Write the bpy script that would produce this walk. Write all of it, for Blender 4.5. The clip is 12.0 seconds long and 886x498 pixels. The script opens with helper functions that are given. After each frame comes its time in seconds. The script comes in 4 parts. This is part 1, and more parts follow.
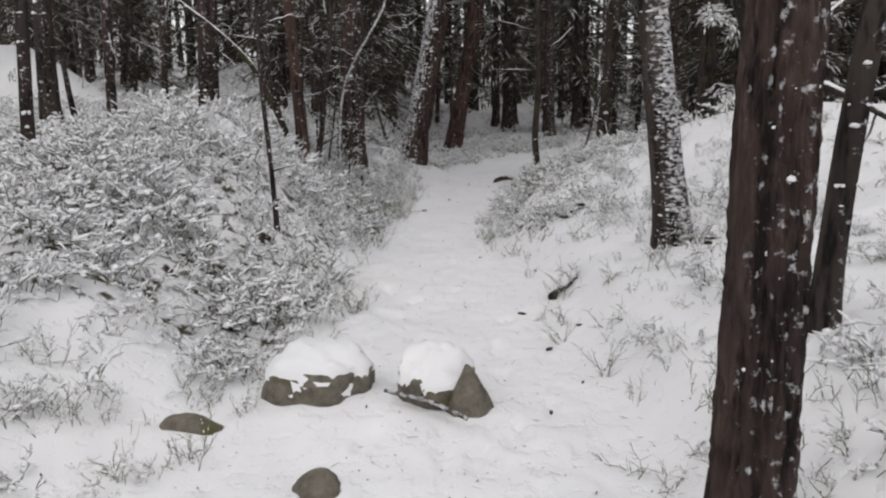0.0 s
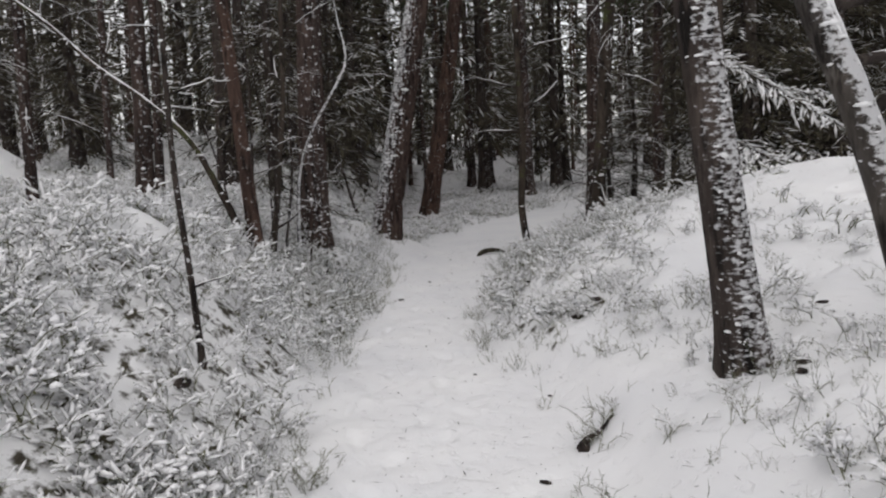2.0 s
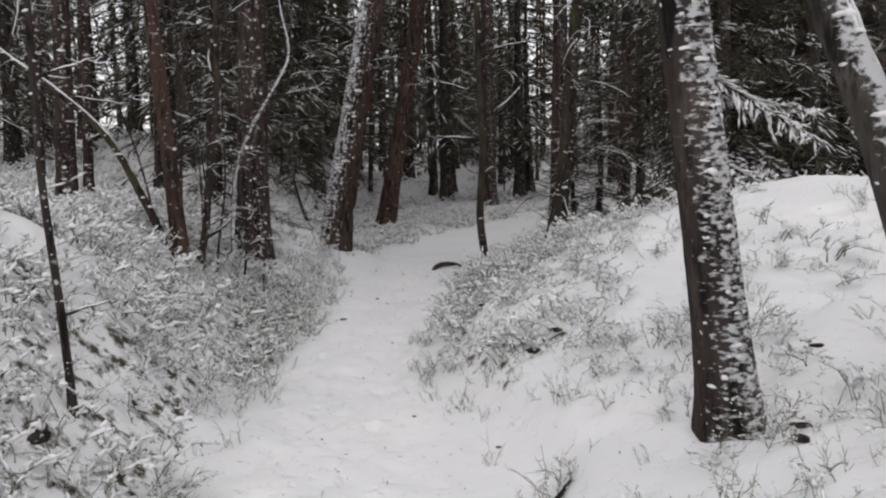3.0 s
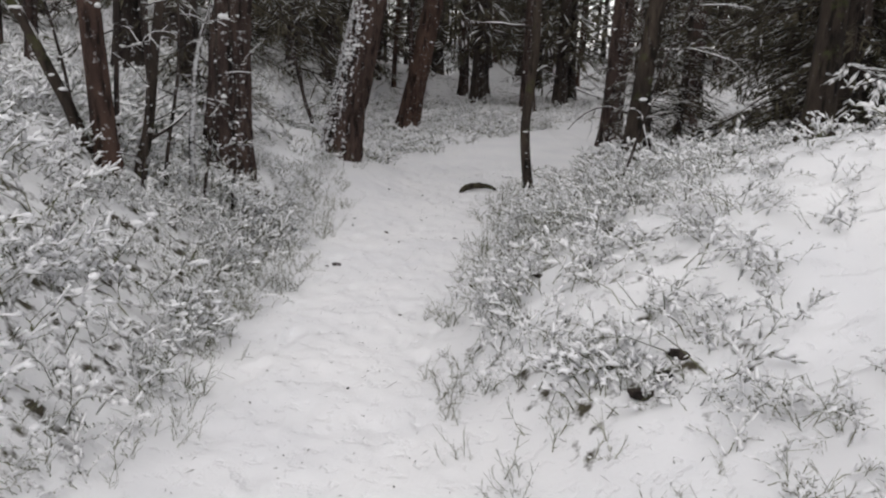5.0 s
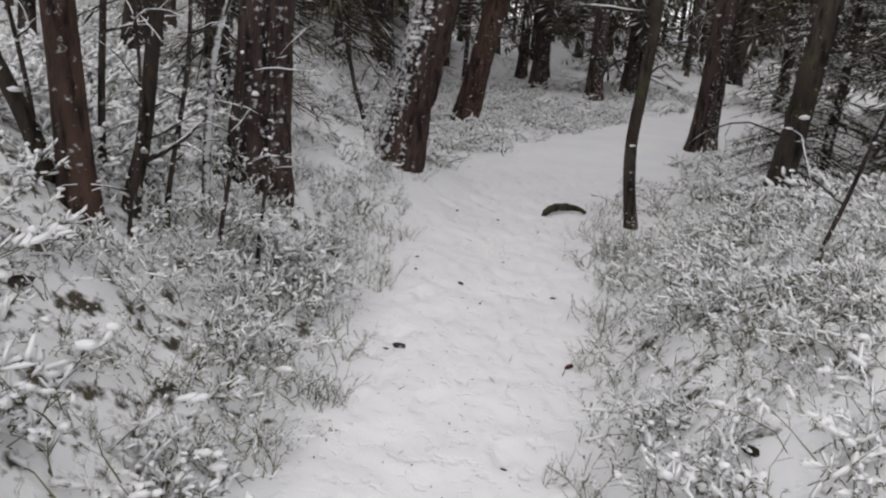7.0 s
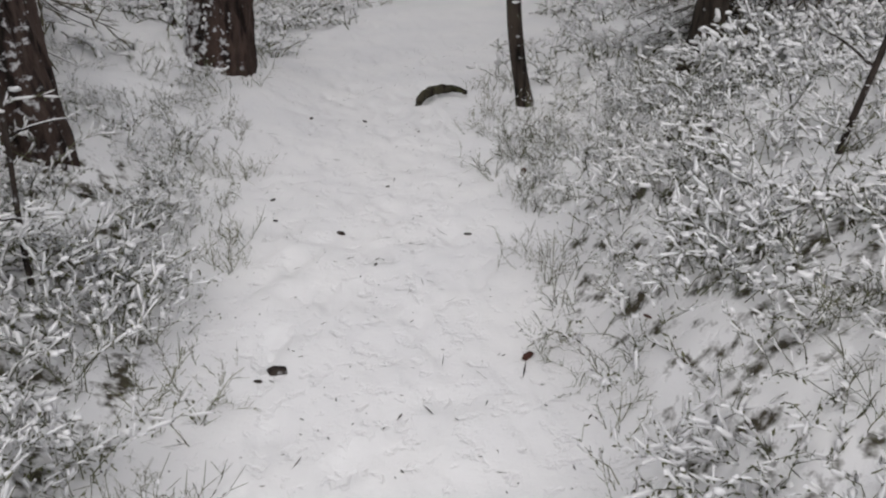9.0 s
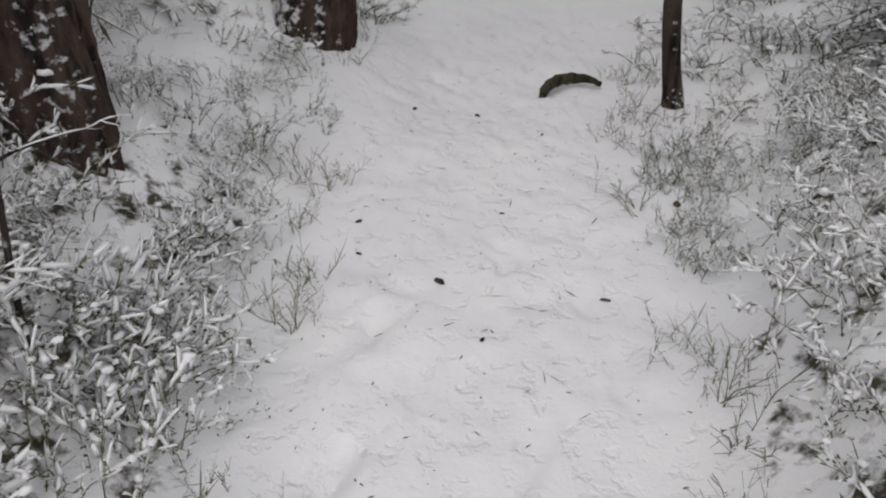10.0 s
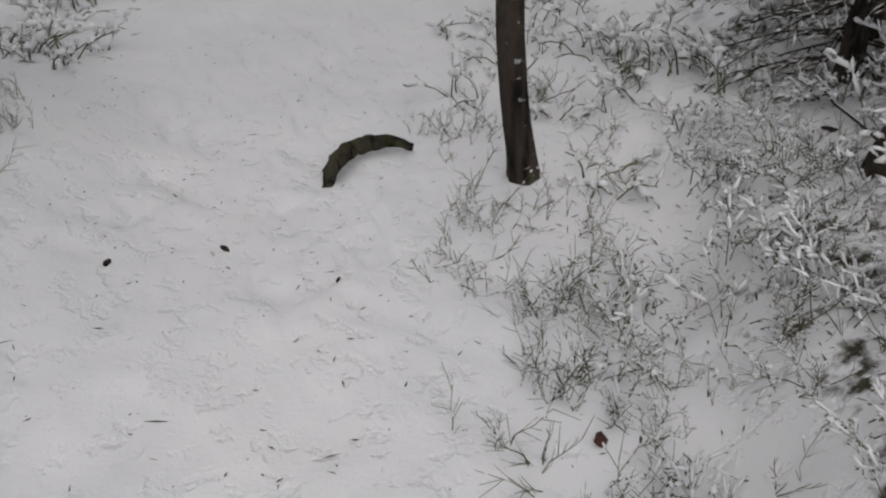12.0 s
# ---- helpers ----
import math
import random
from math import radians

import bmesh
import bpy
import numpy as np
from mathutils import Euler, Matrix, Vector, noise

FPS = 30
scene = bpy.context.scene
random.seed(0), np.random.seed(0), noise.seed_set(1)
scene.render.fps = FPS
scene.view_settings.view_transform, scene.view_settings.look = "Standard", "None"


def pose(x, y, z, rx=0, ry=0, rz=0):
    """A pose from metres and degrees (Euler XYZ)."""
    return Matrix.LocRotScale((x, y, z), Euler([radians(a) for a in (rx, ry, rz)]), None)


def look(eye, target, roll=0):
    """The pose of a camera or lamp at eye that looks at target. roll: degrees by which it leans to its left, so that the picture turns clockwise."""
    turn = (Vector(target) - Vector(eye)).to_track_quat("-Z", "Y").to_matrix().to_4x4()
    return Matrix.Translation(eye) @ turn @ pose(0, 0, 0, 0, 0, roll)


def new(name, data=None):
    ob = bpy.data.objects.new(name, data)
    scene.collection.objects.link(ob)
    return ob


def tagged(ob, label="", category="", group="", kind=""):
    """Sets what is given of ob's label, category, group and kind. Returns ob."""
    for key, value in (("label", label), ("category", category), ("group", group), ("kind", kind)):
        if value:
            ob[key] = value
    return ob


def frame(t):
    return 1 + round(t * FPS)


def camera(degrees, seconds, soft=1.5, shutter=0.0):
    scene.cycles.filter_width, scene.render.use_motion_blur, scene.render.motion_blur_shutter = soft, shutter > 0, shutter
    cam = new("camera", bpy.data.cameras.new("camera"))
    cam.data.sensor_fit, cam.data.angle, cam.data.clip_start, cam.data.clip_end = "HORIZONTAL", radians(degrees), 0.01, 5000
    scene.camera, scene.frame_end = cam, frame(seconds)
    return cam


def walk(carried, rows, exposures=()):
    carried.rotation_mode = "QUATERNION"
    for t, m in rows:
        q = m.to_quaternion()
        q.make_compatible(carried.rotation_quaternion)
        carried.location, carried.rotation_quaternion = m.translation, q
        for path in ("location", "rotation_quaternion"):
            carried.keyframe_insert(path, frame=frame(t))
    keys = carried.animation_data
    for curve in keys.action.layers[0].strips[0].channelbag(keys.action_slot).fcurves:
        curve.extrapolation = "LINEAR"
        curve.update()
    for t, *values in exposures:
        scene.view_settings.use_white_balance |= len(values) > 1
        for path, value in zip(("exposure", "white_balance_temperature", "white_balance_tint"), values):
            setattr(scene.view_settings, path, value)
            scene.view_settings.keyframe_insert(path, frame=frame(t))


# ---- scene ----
cam = camera(59.3, 12.0, soft=2.2)
PATH = [
    (0, (0.183, 0.091, 1.454), (0.162, 2.055, 1.077), -0.9),
    (0.5, (0.098, 0.504, 1.525), (0.133, 2.474, 1.181), -2.5),
    (1, (0.095, 0.913, 1.594), (0.126, 2.907, 1.451), -0.3),
    (1.5, (0.145, 1.261, 1.615), (0.13, 3.251, 1.407), 1.1),
    (2, (0.153, 1.683, 1.6), (0.195, 3.668, 1.362), -3.2),
    (2.5, (0.192, 2.02, 1.59), (0.255, 3.999, 1.305), -2.4),
    (3, (0.339, 2.444, 1.596), (0.474, 4.426, 1.372), -1.6),
    (3.2, (0.373, 2.599, 1.575), (0.544, 4.573, 1.308), -0.8),
    (4.8, (0.371, 4.483, 1.578), (0.519, 6.433, 1.163), 2.0),
    (5, (0.376, 4.743, 1.531), (0.462, 6.684, 1.056), 2.2),
    (5.5, (0.299, 5.297, 1.566), (0.199, 7.245, 1.124), 2.3),
    (6, (0.133, 5.773, 1.614), (0.103, 7.744, 1.277), 0.6),
    (6.5, (0.051, 6.22, 1.587), (0.084, 8.163, 1.112), 2.7),
    (7, (0.018, 6.569, 1.647), (0.021, 8.493, 1.103), 4.5),
    (7.2, (-0.001, 6.674, 1.636), (0.07, 8.563, 0.983), 4.1),
    (8.8, (-0.045, 7.848, 1.617), (0.243, 9.608, 0.711), -0.9),
    (9, (-0.04, 8.034, 1.586), (0.317, 9.802, 0.722), -1.3),
    (9.5, (-0.029, 8.48, 1.566), (0.316, 10.205, 0.615), -1.1),
    (10, (-0.003, 9.029, 1.552), (0.119, 10.777, 0.588), 0.5),
    (10.5, (0.004, 9.514, 1.551), (0.281, 11.303, 0.702), 1.4),
    (11, (0.168, 10.048, 1.511), (0.519, 11.814, 0.64), 0.1),
    (11.5, (0.274, 10.526, 1.476), (0.779, 12.174, 0.461), 2.2),
    (12, (0.429, 11.002, 1.485), (1.011, 12.591, 0.418), 0.1),
]
walk(cam, [(t, look(eye, target, roll)) for t, eye, target, roll in PATH], [(0.0, 0.07), (3.0, 0.12), (5.0, 0.3), (7.0, 0.35), (9.0, 0.35), (12.0, 0.22)])

# ---- light ----
world = bpy.data.worlds.new("overcast_sky")
scene.world = world
world.use_nodes = True
wn, wl = world.node_tree.nodes, world.node_tree.links
sky = wn.new("ShaderNodeTexSky")
sky.sky_type, sky.sun_disc = "NISHITA", False
sky.sun_elevation, sky.sun_rotation = radians(38), radians(200)
cloud = wn.new("ShaderNodeMix")
cloud.data_type = "RGBA"
cloud.inputs[0].default_value = 0.88
cloud.inputs[7].default_value = (6.2, 6.05, 6.02, 1)
wl.new(sky.outputs[0], cloud.inputs[6])
wl.new(cloud.outputs[2], wn["Background"].inputs[0])
wn["Background"].inputs[1].default_value = 0.15
sun = new("sun", bpy.data.lights.new("sun", "SUN"))
sun.data.energy, sun.data.angle, sun.data.color = 0.6, radians(50), (1, 0.975, 0.95)
sun.matrix_world = pose(0, 0, 30, 38, 0, -20)


# ---- materials ----
def material(name, rough=0.8, sub=0.0):
    m = bpy.data.materials.new(name)
    m.use_nodes = True
    b = m.node_tree.nodes["Principled BSDF"]
    b.inputs["Roughness"].default_value = rough
    b.inputs["Specular IOR Level"].default_value = 0.25
    return m, m.node_tree.nodes, m.node_tree.links, b


def noise_node(n, l, scale, detail=4.0, rough=0.6, coords=None, stretch=None):
    t = n.new("ShaderNodeTexNoise")
    t.inputs["Scale"].default_value, t.inputs["Detail"].default_value, t.inputs["Roughness"].default_value = scale, detail, rough
    src = coords
    if src is None:
        src = n.new("ShaderNodeNewGeometry").outputs["Position"]
    if stretch:
        mp = n.new("ShaderNodeMapping")
        mp.inputs["Scale"].default_value = stretch
        l.new(src, mp.inputs[0])
        src = mp.outputs[0]
    l.new(src, t.inputs["Vector"])
    return t


def ramp_node(n, l, source, stops):
    r = n.new("ShaderNodeValToRGB")
    while len(r.color_ramp.elements) < len(stops):
        r.color_ramp.elements.new(0.5)
    for e, (at, c) in zip(r.color_ramp.elements, stops):
        e.position, e.color = at, (*c, 1)
    l.new(source, r.inputs[0])
    return r


def mix_node(n, l, fac, a, b):
    m = n.new("ShaderNodeMix")
    m.data_type = "RGBA"
    for i, v in ((0, fac), (6, a), (7, b)):
        if isinstance(v, (int, float)):
            m.inputs[i].default_value = v
        elif isinstance(v, tuple):
            m.inputs[i].default_value = (*v, 1)
        else:
            l.new(v, m.inputs[i])
    return m.outputs[2]


def bump_node(n, l, b, height, strength, distance):
    bp = n.new("ShaderNodeBump")
    bp.inputs["Strength"].default_value, bp.inputs["Distance"].default_value = strength, distance
    l.new(height, bp.inputs["Height"])
    l.new(bp.outputs[0], b.inputs["Normal"])


def snow_material():
    m, n, l, b = material("snow", 0.65)
    big = noise_node(n, l, 1.3, 3)
    c = ramp_node(n, l, big.outputs[0], [(0.3, (0.80, 0.80, 0.82)), (0.7, (0.88, 0.875, 0.88))])
    l.new(c.outputs[0], b.inputs["Base Color"])
    fine = noise_node(n, l, 60, 5, 0.7)
    bump_node(n, l, b, fine.outputs[0], 0.35, 0.006)
    b.inputs["Subsurface Weight"].default_value = 0.0
    return m


def ground_material():
    """Fresh thin snow; where the sheet's 'litter' layer is high, needles, moss and dry litter show through and the
    heath's dark gaps are painted in.
    """
    m, n, l, b = material("snowy_ground", 0.7)
    att = n.new("ShaderNodeAttribute")
    att.attribute_name = "litter"
    big = noise_node(n, l, 1.1, 3)
    snow = ramp_node(n, l, big.outputs[0], [(0.3, (0.80, 0.80, 0.82)), (0.7, (0.88, 0.875, 0.88))])
    lit = noise_node(n, l, 30, 5, 0.7)
    earth = ramp_node(n, l, lit.outputs[0], [(0.3, (0.035, 0.028, 0.022)), (0.55, (0.07, 0.06, 0.04)), (0.75, (0.10, 0.11, 0.055))])
    patch = noise_node(n, l, 9, 4, 0.6)
    add = n.new("ShaderNodeMath")
    add.operation = "MULTIPLY_ADD"
    l.new(att.outputs["Fac"], add.inputs[0])
    add.inputs[1].default_value = 0.255
    l.new(patch.outputs[0], add.inputs[2])
    # earth colour for litter, and for dark hollows painted between the heath clumps
    mask = ramp_node(n, l, add.outputs[0], [(0.76, (0, 0, 0)), (0.88, (1, 1, 1))])
    l.new(mix_node(n, l, mask.outputs[0], snow.outputs[0], earth.outputs[0]), b.inputs["Base Color"])
    fine = noise_node(n, l, 45, 5, 0.7)
    dent = noise_node(n, l, 11, 4, 0.6)
    dents = ramp_node(n, l, dent.outputs[0], [(0.34, (0, 0, 0)), (0.46, (1, 1, 1))])
    both = n.new("ShaderNodeMath")
    both.operation = "MULTIPLY_ADD"
    l.new(fine.outputs[0], both.inputs[0])
    both.inputs[1].default_value = 0.5
    l.new(dents.outputs[0], both.inputs[2])
    bump_node(n, l, b, both.outputs[0], 0.5, 0.014)
    return m


def bark_material(name, dark, mid, light, snow_at=0.66, snow_dir=(0.3, -0.8, 0.5), moss=0.0, scale=1.0, cling=0.16, flat=1.2):
    m, n, l, b = material(name, 0.9)
    co = n.new("ShaderNodeTexCoord").outputs["Object"]
    grain = noise_node(n, l, 9 * scale, 6, 0.7, co, (1, 1, 0.22))
    c = ramp_node(n, l, grain.outputs[0], [(0.30, dark), (0.52, mid), (0.72, light)])
    col = c.outputs[0]
    crack = noise_node(n, l, 16 * scale, 4, 0.6, co, (1, 1, 0.2))
    cr = ramp_node(n, l, crack.outputs[0], [(0.38, (0.20, 0.19, 0.19)), (0.50, (1, 1, 1))])
    cm = n.new("ShaderNodeMix")
    cm.data_type, cm.blend_type = "RGBA", "MULTIPLY"
    cm.inputs[0].default_value = 1.0
    l.new(col, cm.inputs[6])
    l.new(cr.outputs[0], cm.inputs[7])
    col = cm.outputs[2]
    tone = noise_node(n, l, 1.6, 3, 0.5, co)
    t = ramp_node(n, l, tone.outputs[0], [(0.35, (0.65, 0.62, 0.62)), (0.65, (1.1, 1.05, 1.0))])
    mul = n.new("ShaderNodeMix")
    mul.data_type, mul.blend_type = "RGBA", "MULTIPLY"
    mul.inputs[0].default_value = 1.0
    l.new(col, mul.inputs[6])
    l.new(t.outputs[0], mul.inputs[7])
    col = mul.outputs[2]
    if moss:
        mo = noise_node(n, l, 3.0, 5, 0.65, co)
        mr = ramp_node(n, l, mo.outputs[0], [(0.62 - moss, (0, 0, 0)), (0.75 - moss, (1, 1, 1))])
        col = mix_node(n, l, mr.outputs[0], col, (0.075, 0.085, 0.03))
    # snow caught on the windward side of the bark
    geo = n.new("ShaderNodeNewGeometry")
    dot = n.new("ShaderNodeVectorMath")
    dot.operation = "DOT_PRODUCT"
    dot.inputs[1].default_value = Vector(snow_dir).normalized()
    l.new(geo.outputs["Normal"], dot.inputs[0])
    sn = noise_node(n, l, 21, 5, 0.62, co, (1, 1, flat))
    ma = n.new("ShaderNodeMath")
    ma.operation = "MULTIPLY_ADD"
    l.new(dot.outputs["Value"], ma.inputs[0])
    ma.inputs[1].default_value = cling
    l.new(sn.outputs[0], ma.inputs[2])
    sr = ramp_node(n, l, ma.outputs[0], [(snow_at, (0, 0, 0)), (snow_at + 0.11, (0.85, 0.85, 0.85))])
    l.new(mix_node(n, l, sr.outputs[0], col, (0.76, 0.76, 0.78)), b.inputs["Base Color"])
    fine = noise_node(n, l, 26 * scale, 6, 0.75, co, (1, 1, 0.35))
    bump_node(n, l, b, fine.outputs[0], 1.0, 0.03)
    return m


def foliage_material(name, a, c2):
    m, n, l, b = material(name, 0.75)
    geo = n.new("ShaderNodeNewGeometry")
    r = ramp_node(n, l, geo.outputs["Random Per Island"], [(0.0, a), (1.0, c2)])
    big = noise_node(n, l, 2.0, 3)
    t = ramp_node(n, l, big.outputs[0], [(0.35, (0.7, 0.7, 0.7)), (0.65, (1.15, 1.1, 1.05))])
    mul = n.new("ShaderNodeMix")
    mul.data_type, mul.blend_type = "RGBA", "MULTIPLY"
    mul.inputs[0].default_value = 1.0
    l.new(r.outputs[0], mul.inputs[6])
    l.new(t.outputs[0], mul.inputs[7])
    l.new(mul.outputs[2], b.inputs["Base Color"])
    return m


def stone_material():
    m, n, l, b = material("lichen_stone", 0.85)
    g = noise_node(n, l, 14, 6, 0.7)
    c = ramp_node(n, l, g.outputs[0], [(0.3, (0.07, 0.06, 0.05)), (0.5, (0.14, 0.125, 0.10)), (0.7, (0.22, 0.19, 0.16))])
    mo = noise_node(n, l, 4, 5, 0.65)
    mr = ramp_node(n, l, mo.outputs[0], [(0.54, (0, 0, 0)), (0.66, (1, 1, 1))])
    l.new(mix_node(n, l, mr.outputs[0], c.outputs[0], (0.10, 0.095, 0.04)), b.inputs["Base Color"])
    f = noise_node(n, l, 60, 5, 0.7)
    bump_node(n, l, b, f.outputs[0], 0.6, 0.01)
    return m


SNOW = snow_material()
GROUND = ground_material()
PINE = bark_material("pine_bark", (0.030, 0.021, 0.019), (0.072, 0.051, 0.045), (0.130, 0.097, 0.086), 0.70)
RED = bark_material("red_pine_bark", (0.040, 0.025, 0.021), (0.086, 0.054, 0.043), (0.135, 0.085, 0.068), 0.74)
CRUST = bark_material("snow_crusted_bark", (0.025, 0.020, 0.018), (0.067, 0.054, 0.048), (0.108, 0.091, 0.083), 0.615, (0.5, -0.85, 0.2), cling=0.17, flat=2.2)
CRUST_L = bark_material("snow_sided_bark", (0.028, 0.020, 0.017), (0.077, 0.053, 0.046), (0.123, 0.085, 0.074), 0.61, (-0.95, -0.3, 0.2), cling=0.2)
BIRCH = bark_material("frosted_grey_bark", (0.041, 0.037, 0.033), (0.108, 0.099, 0.091), (0.182, 0.174, 0.166), 0.62, (0.45, -0.8, 0.5), cling=0.30, flat=1.6)
MOSSY = bark_material("mossy_bark", (0.023, 0.020, 0.016), (0.062, 0.049, 0.040), (0.099, 0.083, 0.067), 0.72, (0, -0.5, 0.8), 0.06)
DARK = bark_material("dark_twig_bark", (0.026, 0.021, 0.019), (0.062, 0.050, 0.044), (0.083, 0.070, 0.062), 0.72)
STICK = bark_material("mossy_stick_bark", (0.029, 0.025, 0.020), (0.086, 0.078, 0.052), (0.149, 0.138, 0.092), 0.9, (0, 0, 1), 0.08)
NEEDLE = foliage_material("spruce_needles", (0.074, 0.067, 0.048), (0.140, 0.128, 0.088))
PINE_NEEDLE = foliage_material("pine_needles", (0.03, 0.045, 0.022), (0.08, 0.10, 0.05))
TWIG = foliage_material("heath_twigs", (0.07, 0.072, 0.045), (0.20, 0.21, 0.125))
LEAF = foliage_material("dead_leaves", (0.06, 0.022, 0.018), (0.11, 0.05, 0.035))
STONE = stone_material()

# ---- mesh tools ----
rng = np.random.default_rng(7)


def hash3(i, j, k, seed=0):
    h = (i * 374761393 + j * 668265263 + k * 2147483647 + seed * 974711) & 0xFFFFFFFF
    h = ((h ^ (h >> 13)) * 1274126177) & 0xFFFFFFFF
    return ((h ^ (h >> 16)) & 0xFFFF) / 65535.0


def vnoise(x, y, z=0.0, seed=0):
    """Smooth value noise, 0 to 1."""
    x, y, z = np.broadcast_arrays(np.asarray(x, float), np.asarray(y, float), np.asarray(z, float))
    i, j, k = (np.floor(a).astype(np.int64) for a in (x, y, z))
    fx, fy, fz = x - i, y - j, z - k
    fx, fy, fz = (f * f * (3 - 2 * f) for f in (fx, fy, fz))
    out = 0
    for a, wa in ((0, 1 - fx), (1, fx)):
        for b, wb in ((0, 1 - fy), (1, fy)):
            for c, wc in ((0, 1 - fz), (1, fz)):
                out = out + wa * wb * wc * hash3(i + a, j + b, k + c, seed)
    return out


def fbm(x, y, z=0.0, seed=0, octaves=4):
    s, a, f = 0, 0.5, 1.0
    for o in range(octaves):
        s = s + a * vnoise(np.asarray(x) * f, np.asarray(y) * f, np.asarray(z) * f, seed + o)
        a, f = a * 0.5, f * 2.03
    return s / 0.9375 - 0.5


def smooth(u):
    u = np.clip(u, 0, 1)
    return u * u * (3 - 2 * u)


class Soup:
    """Collects vertices and faces for one mesh."""

    def __init__(self):
        self.v, self.f, self.m, self.count = [], [], [], 0

    def add(self, verts, faces, mat=0):
        self.v.append(np.asarray(verts, float))
        for f in faces:
            self.f.append(np.asarray(f) + self.count)
            self.m.append(np.full(len(f), mat))
        self.count += len(verts)
        return self

    def mesh(self, name, materials, shade=True):
        me = bpy.data.meshes.new(name)
        verts = np.vstack(self.v)
        loops = np.concatenate([f.ravel() for f in self.f])
        sizes = np.concatenate([np.full(len(f), f.shape[1]) for f in self.f])
        me.vertices.add(len(verts))
        me.vertices.foreach_set("co", verts.ravel())
        me.loops.add(len(loops))
        me.loops.foreach_set("vertex_index", loops)
        me.polygons.add(len(sizes))
        me.polygons.foreach_set("loop_start", np.concatenate(([0], np.cumsum(sizes)[:-1])))
        for m in materials:
            me.materials.append(m)
        me.polygons.foreach_set("material_index", np.concatenate(self.m).astype(np.int32))
        me.polygons.foreach_set("use_smooth", np.full(len(sizes), shade))
        me.update(calc_edges=True)
        me.validate()
        return me


def part(name, mesh, parent=None, label=""):
    ob = new(name, mesh)
    if parent:
        ob.parent = parent
    return tagged(ob, label)


def frames_along(pts):
    pts = np.asarray(pts, float)
    tan = np.gradient(pts, axis=0)
    tan /= np.linalg.norm(tan, axis=1)[:, None] + 1e-9
    ref = np.where(np.abs(tan[:, 2:3]) > 0.8, np.array([[0.0, 1.0, 0.0]]), np.array([[0.0, 0.0, 1.0]]))
    if np.abs(tan[:, 2]).mean() > 0.6:
        ref = np.tile([[0.0, 1.0, 0.0]], (len(pts), 1))
    else:
        ref = np.tile([[0.0, 0.0, 1.0]], (len(pts), 1))
    side = np.cross(tan, ref)
    side /= np.linalg.norm(side, axis=1)[:, None] + 1e-9
    up = np.cross(side, tan)
    return tan, side, up


def tube(pts, radii, segs=6, cap=True):
    """A tapering tube along points: verts and lists of faces."""
    pts = np.asarray(pts, float)
    tan, side, up = frames_along(pts)
    a = np.linspace(0, 2 * np.pi, segs, endpoint=False)
    r = np.asarray(radii, float).reshape(len(pts), -1)
    ring = side[:, None, :] * np.cos(a)[None, :, None] + up[:, None, :] * np.sin(a)[None, :, None]
    v = (pts[:, None, :] + ring * r[:, :, None]).reshape(-1, 3)
    i, j = np.meshgrid(np.arange(len(pts) - 1), np.arange(segs), indexing="ij")
    j2 = (j + 1) % segs
    q = np.stack([i * segs + j, i * segs + j2, (i + 1) * segs + j2, (i + 1) * segs + j], -1).reshape(-1, 4)
    faces = [q]
    if cap:
        faces.append(np.arange(segs)[None, ::-1])
        faces.append((np.arange(segs) + (len(pts) - 1) * segs)[None, :])
    return v, faces


def curve_points(points, n):
    """n points on a smooth line through the given ones."""
    p = np.asarray(points, float)
    if len(p) == 2:
        return p[0] + (p[1] - p[0]) * np.linspace(0, 1, n)[:, None]
    d = np.concatenate(([0], np.cumsum(np.linalg.norm(np.diff(p, axis=0), axis=1))))
    s = np.linspace(0, d[-1], n)
    m = np.gradient(p, d, axis=0)
    k = np.clip(np.searchsorted(d, s, "right") - 1, 0, len(p) - 2)
    h = (d[k + 1] - d[k])[:, None]
    u = ((s - d[k]) / (d[k + 1] - d[k]))[:, None]
    return (2 * u**3 - 3 * u**2 + 1) * p[k] + (u**3 - 2 * u**2 + u) * h * m[k] + (-2 * u**3 + 3 * u**2) * p[k + 1] + (u**3 - u**2) * h * m[k + 1]


def spindles(starts, ends, width, lift=0.0, flat=1.0):
    """Many slim three-sided spindles at once: verts and faces."""
    s, e = np.asarray(starts, float), np.asarray(ends, float)
    d = e - s
    ln = np.linalg.norm(d, axis=1)[:, None] + 1e-9
    d = d / ln
    side = np.cross(d, [[0.05, 0.03, 1.0]])
    side /= np.linalg.norm(side, axis=1)[:, None] + 1e-9
    up = np.cross(side, d)
    w = np.broadcast_to(np.asarray(width, float), (len(s),))[:, None]
    mid = s + (e - s) * 0.45 + up * lift
    v = np.stack([s + up * lift, mid + side * w, mid + up * w * flat, mid - side * w, e + up * lift], 1).reshape(-1, 3)
    t = np.array([[0, 1, 2], [0, 2, 3], [0, 3, 1], [4, 2, 1], [4, 3, 2], [4, 1, 3]])
    f = (np.arange(len(s))[:, None, None] * 5 + t[None]).reshape(-1, 3)
    return v, [f]


def icosphere(level=1):
    bm = bmesh.new()
    bmesh.ops.create_icosphere(bm, subdivisions=level, radius=1)
    v = np.array([x.co[:] for x in bm.verts])
    f = np.array([[x.index for x in p.verts] for p in bm.faces])
    bm.free()
    return v, f


BALL1, BALL2, BALL3 = icosphere(1), icosphere(2), icosphere(4)

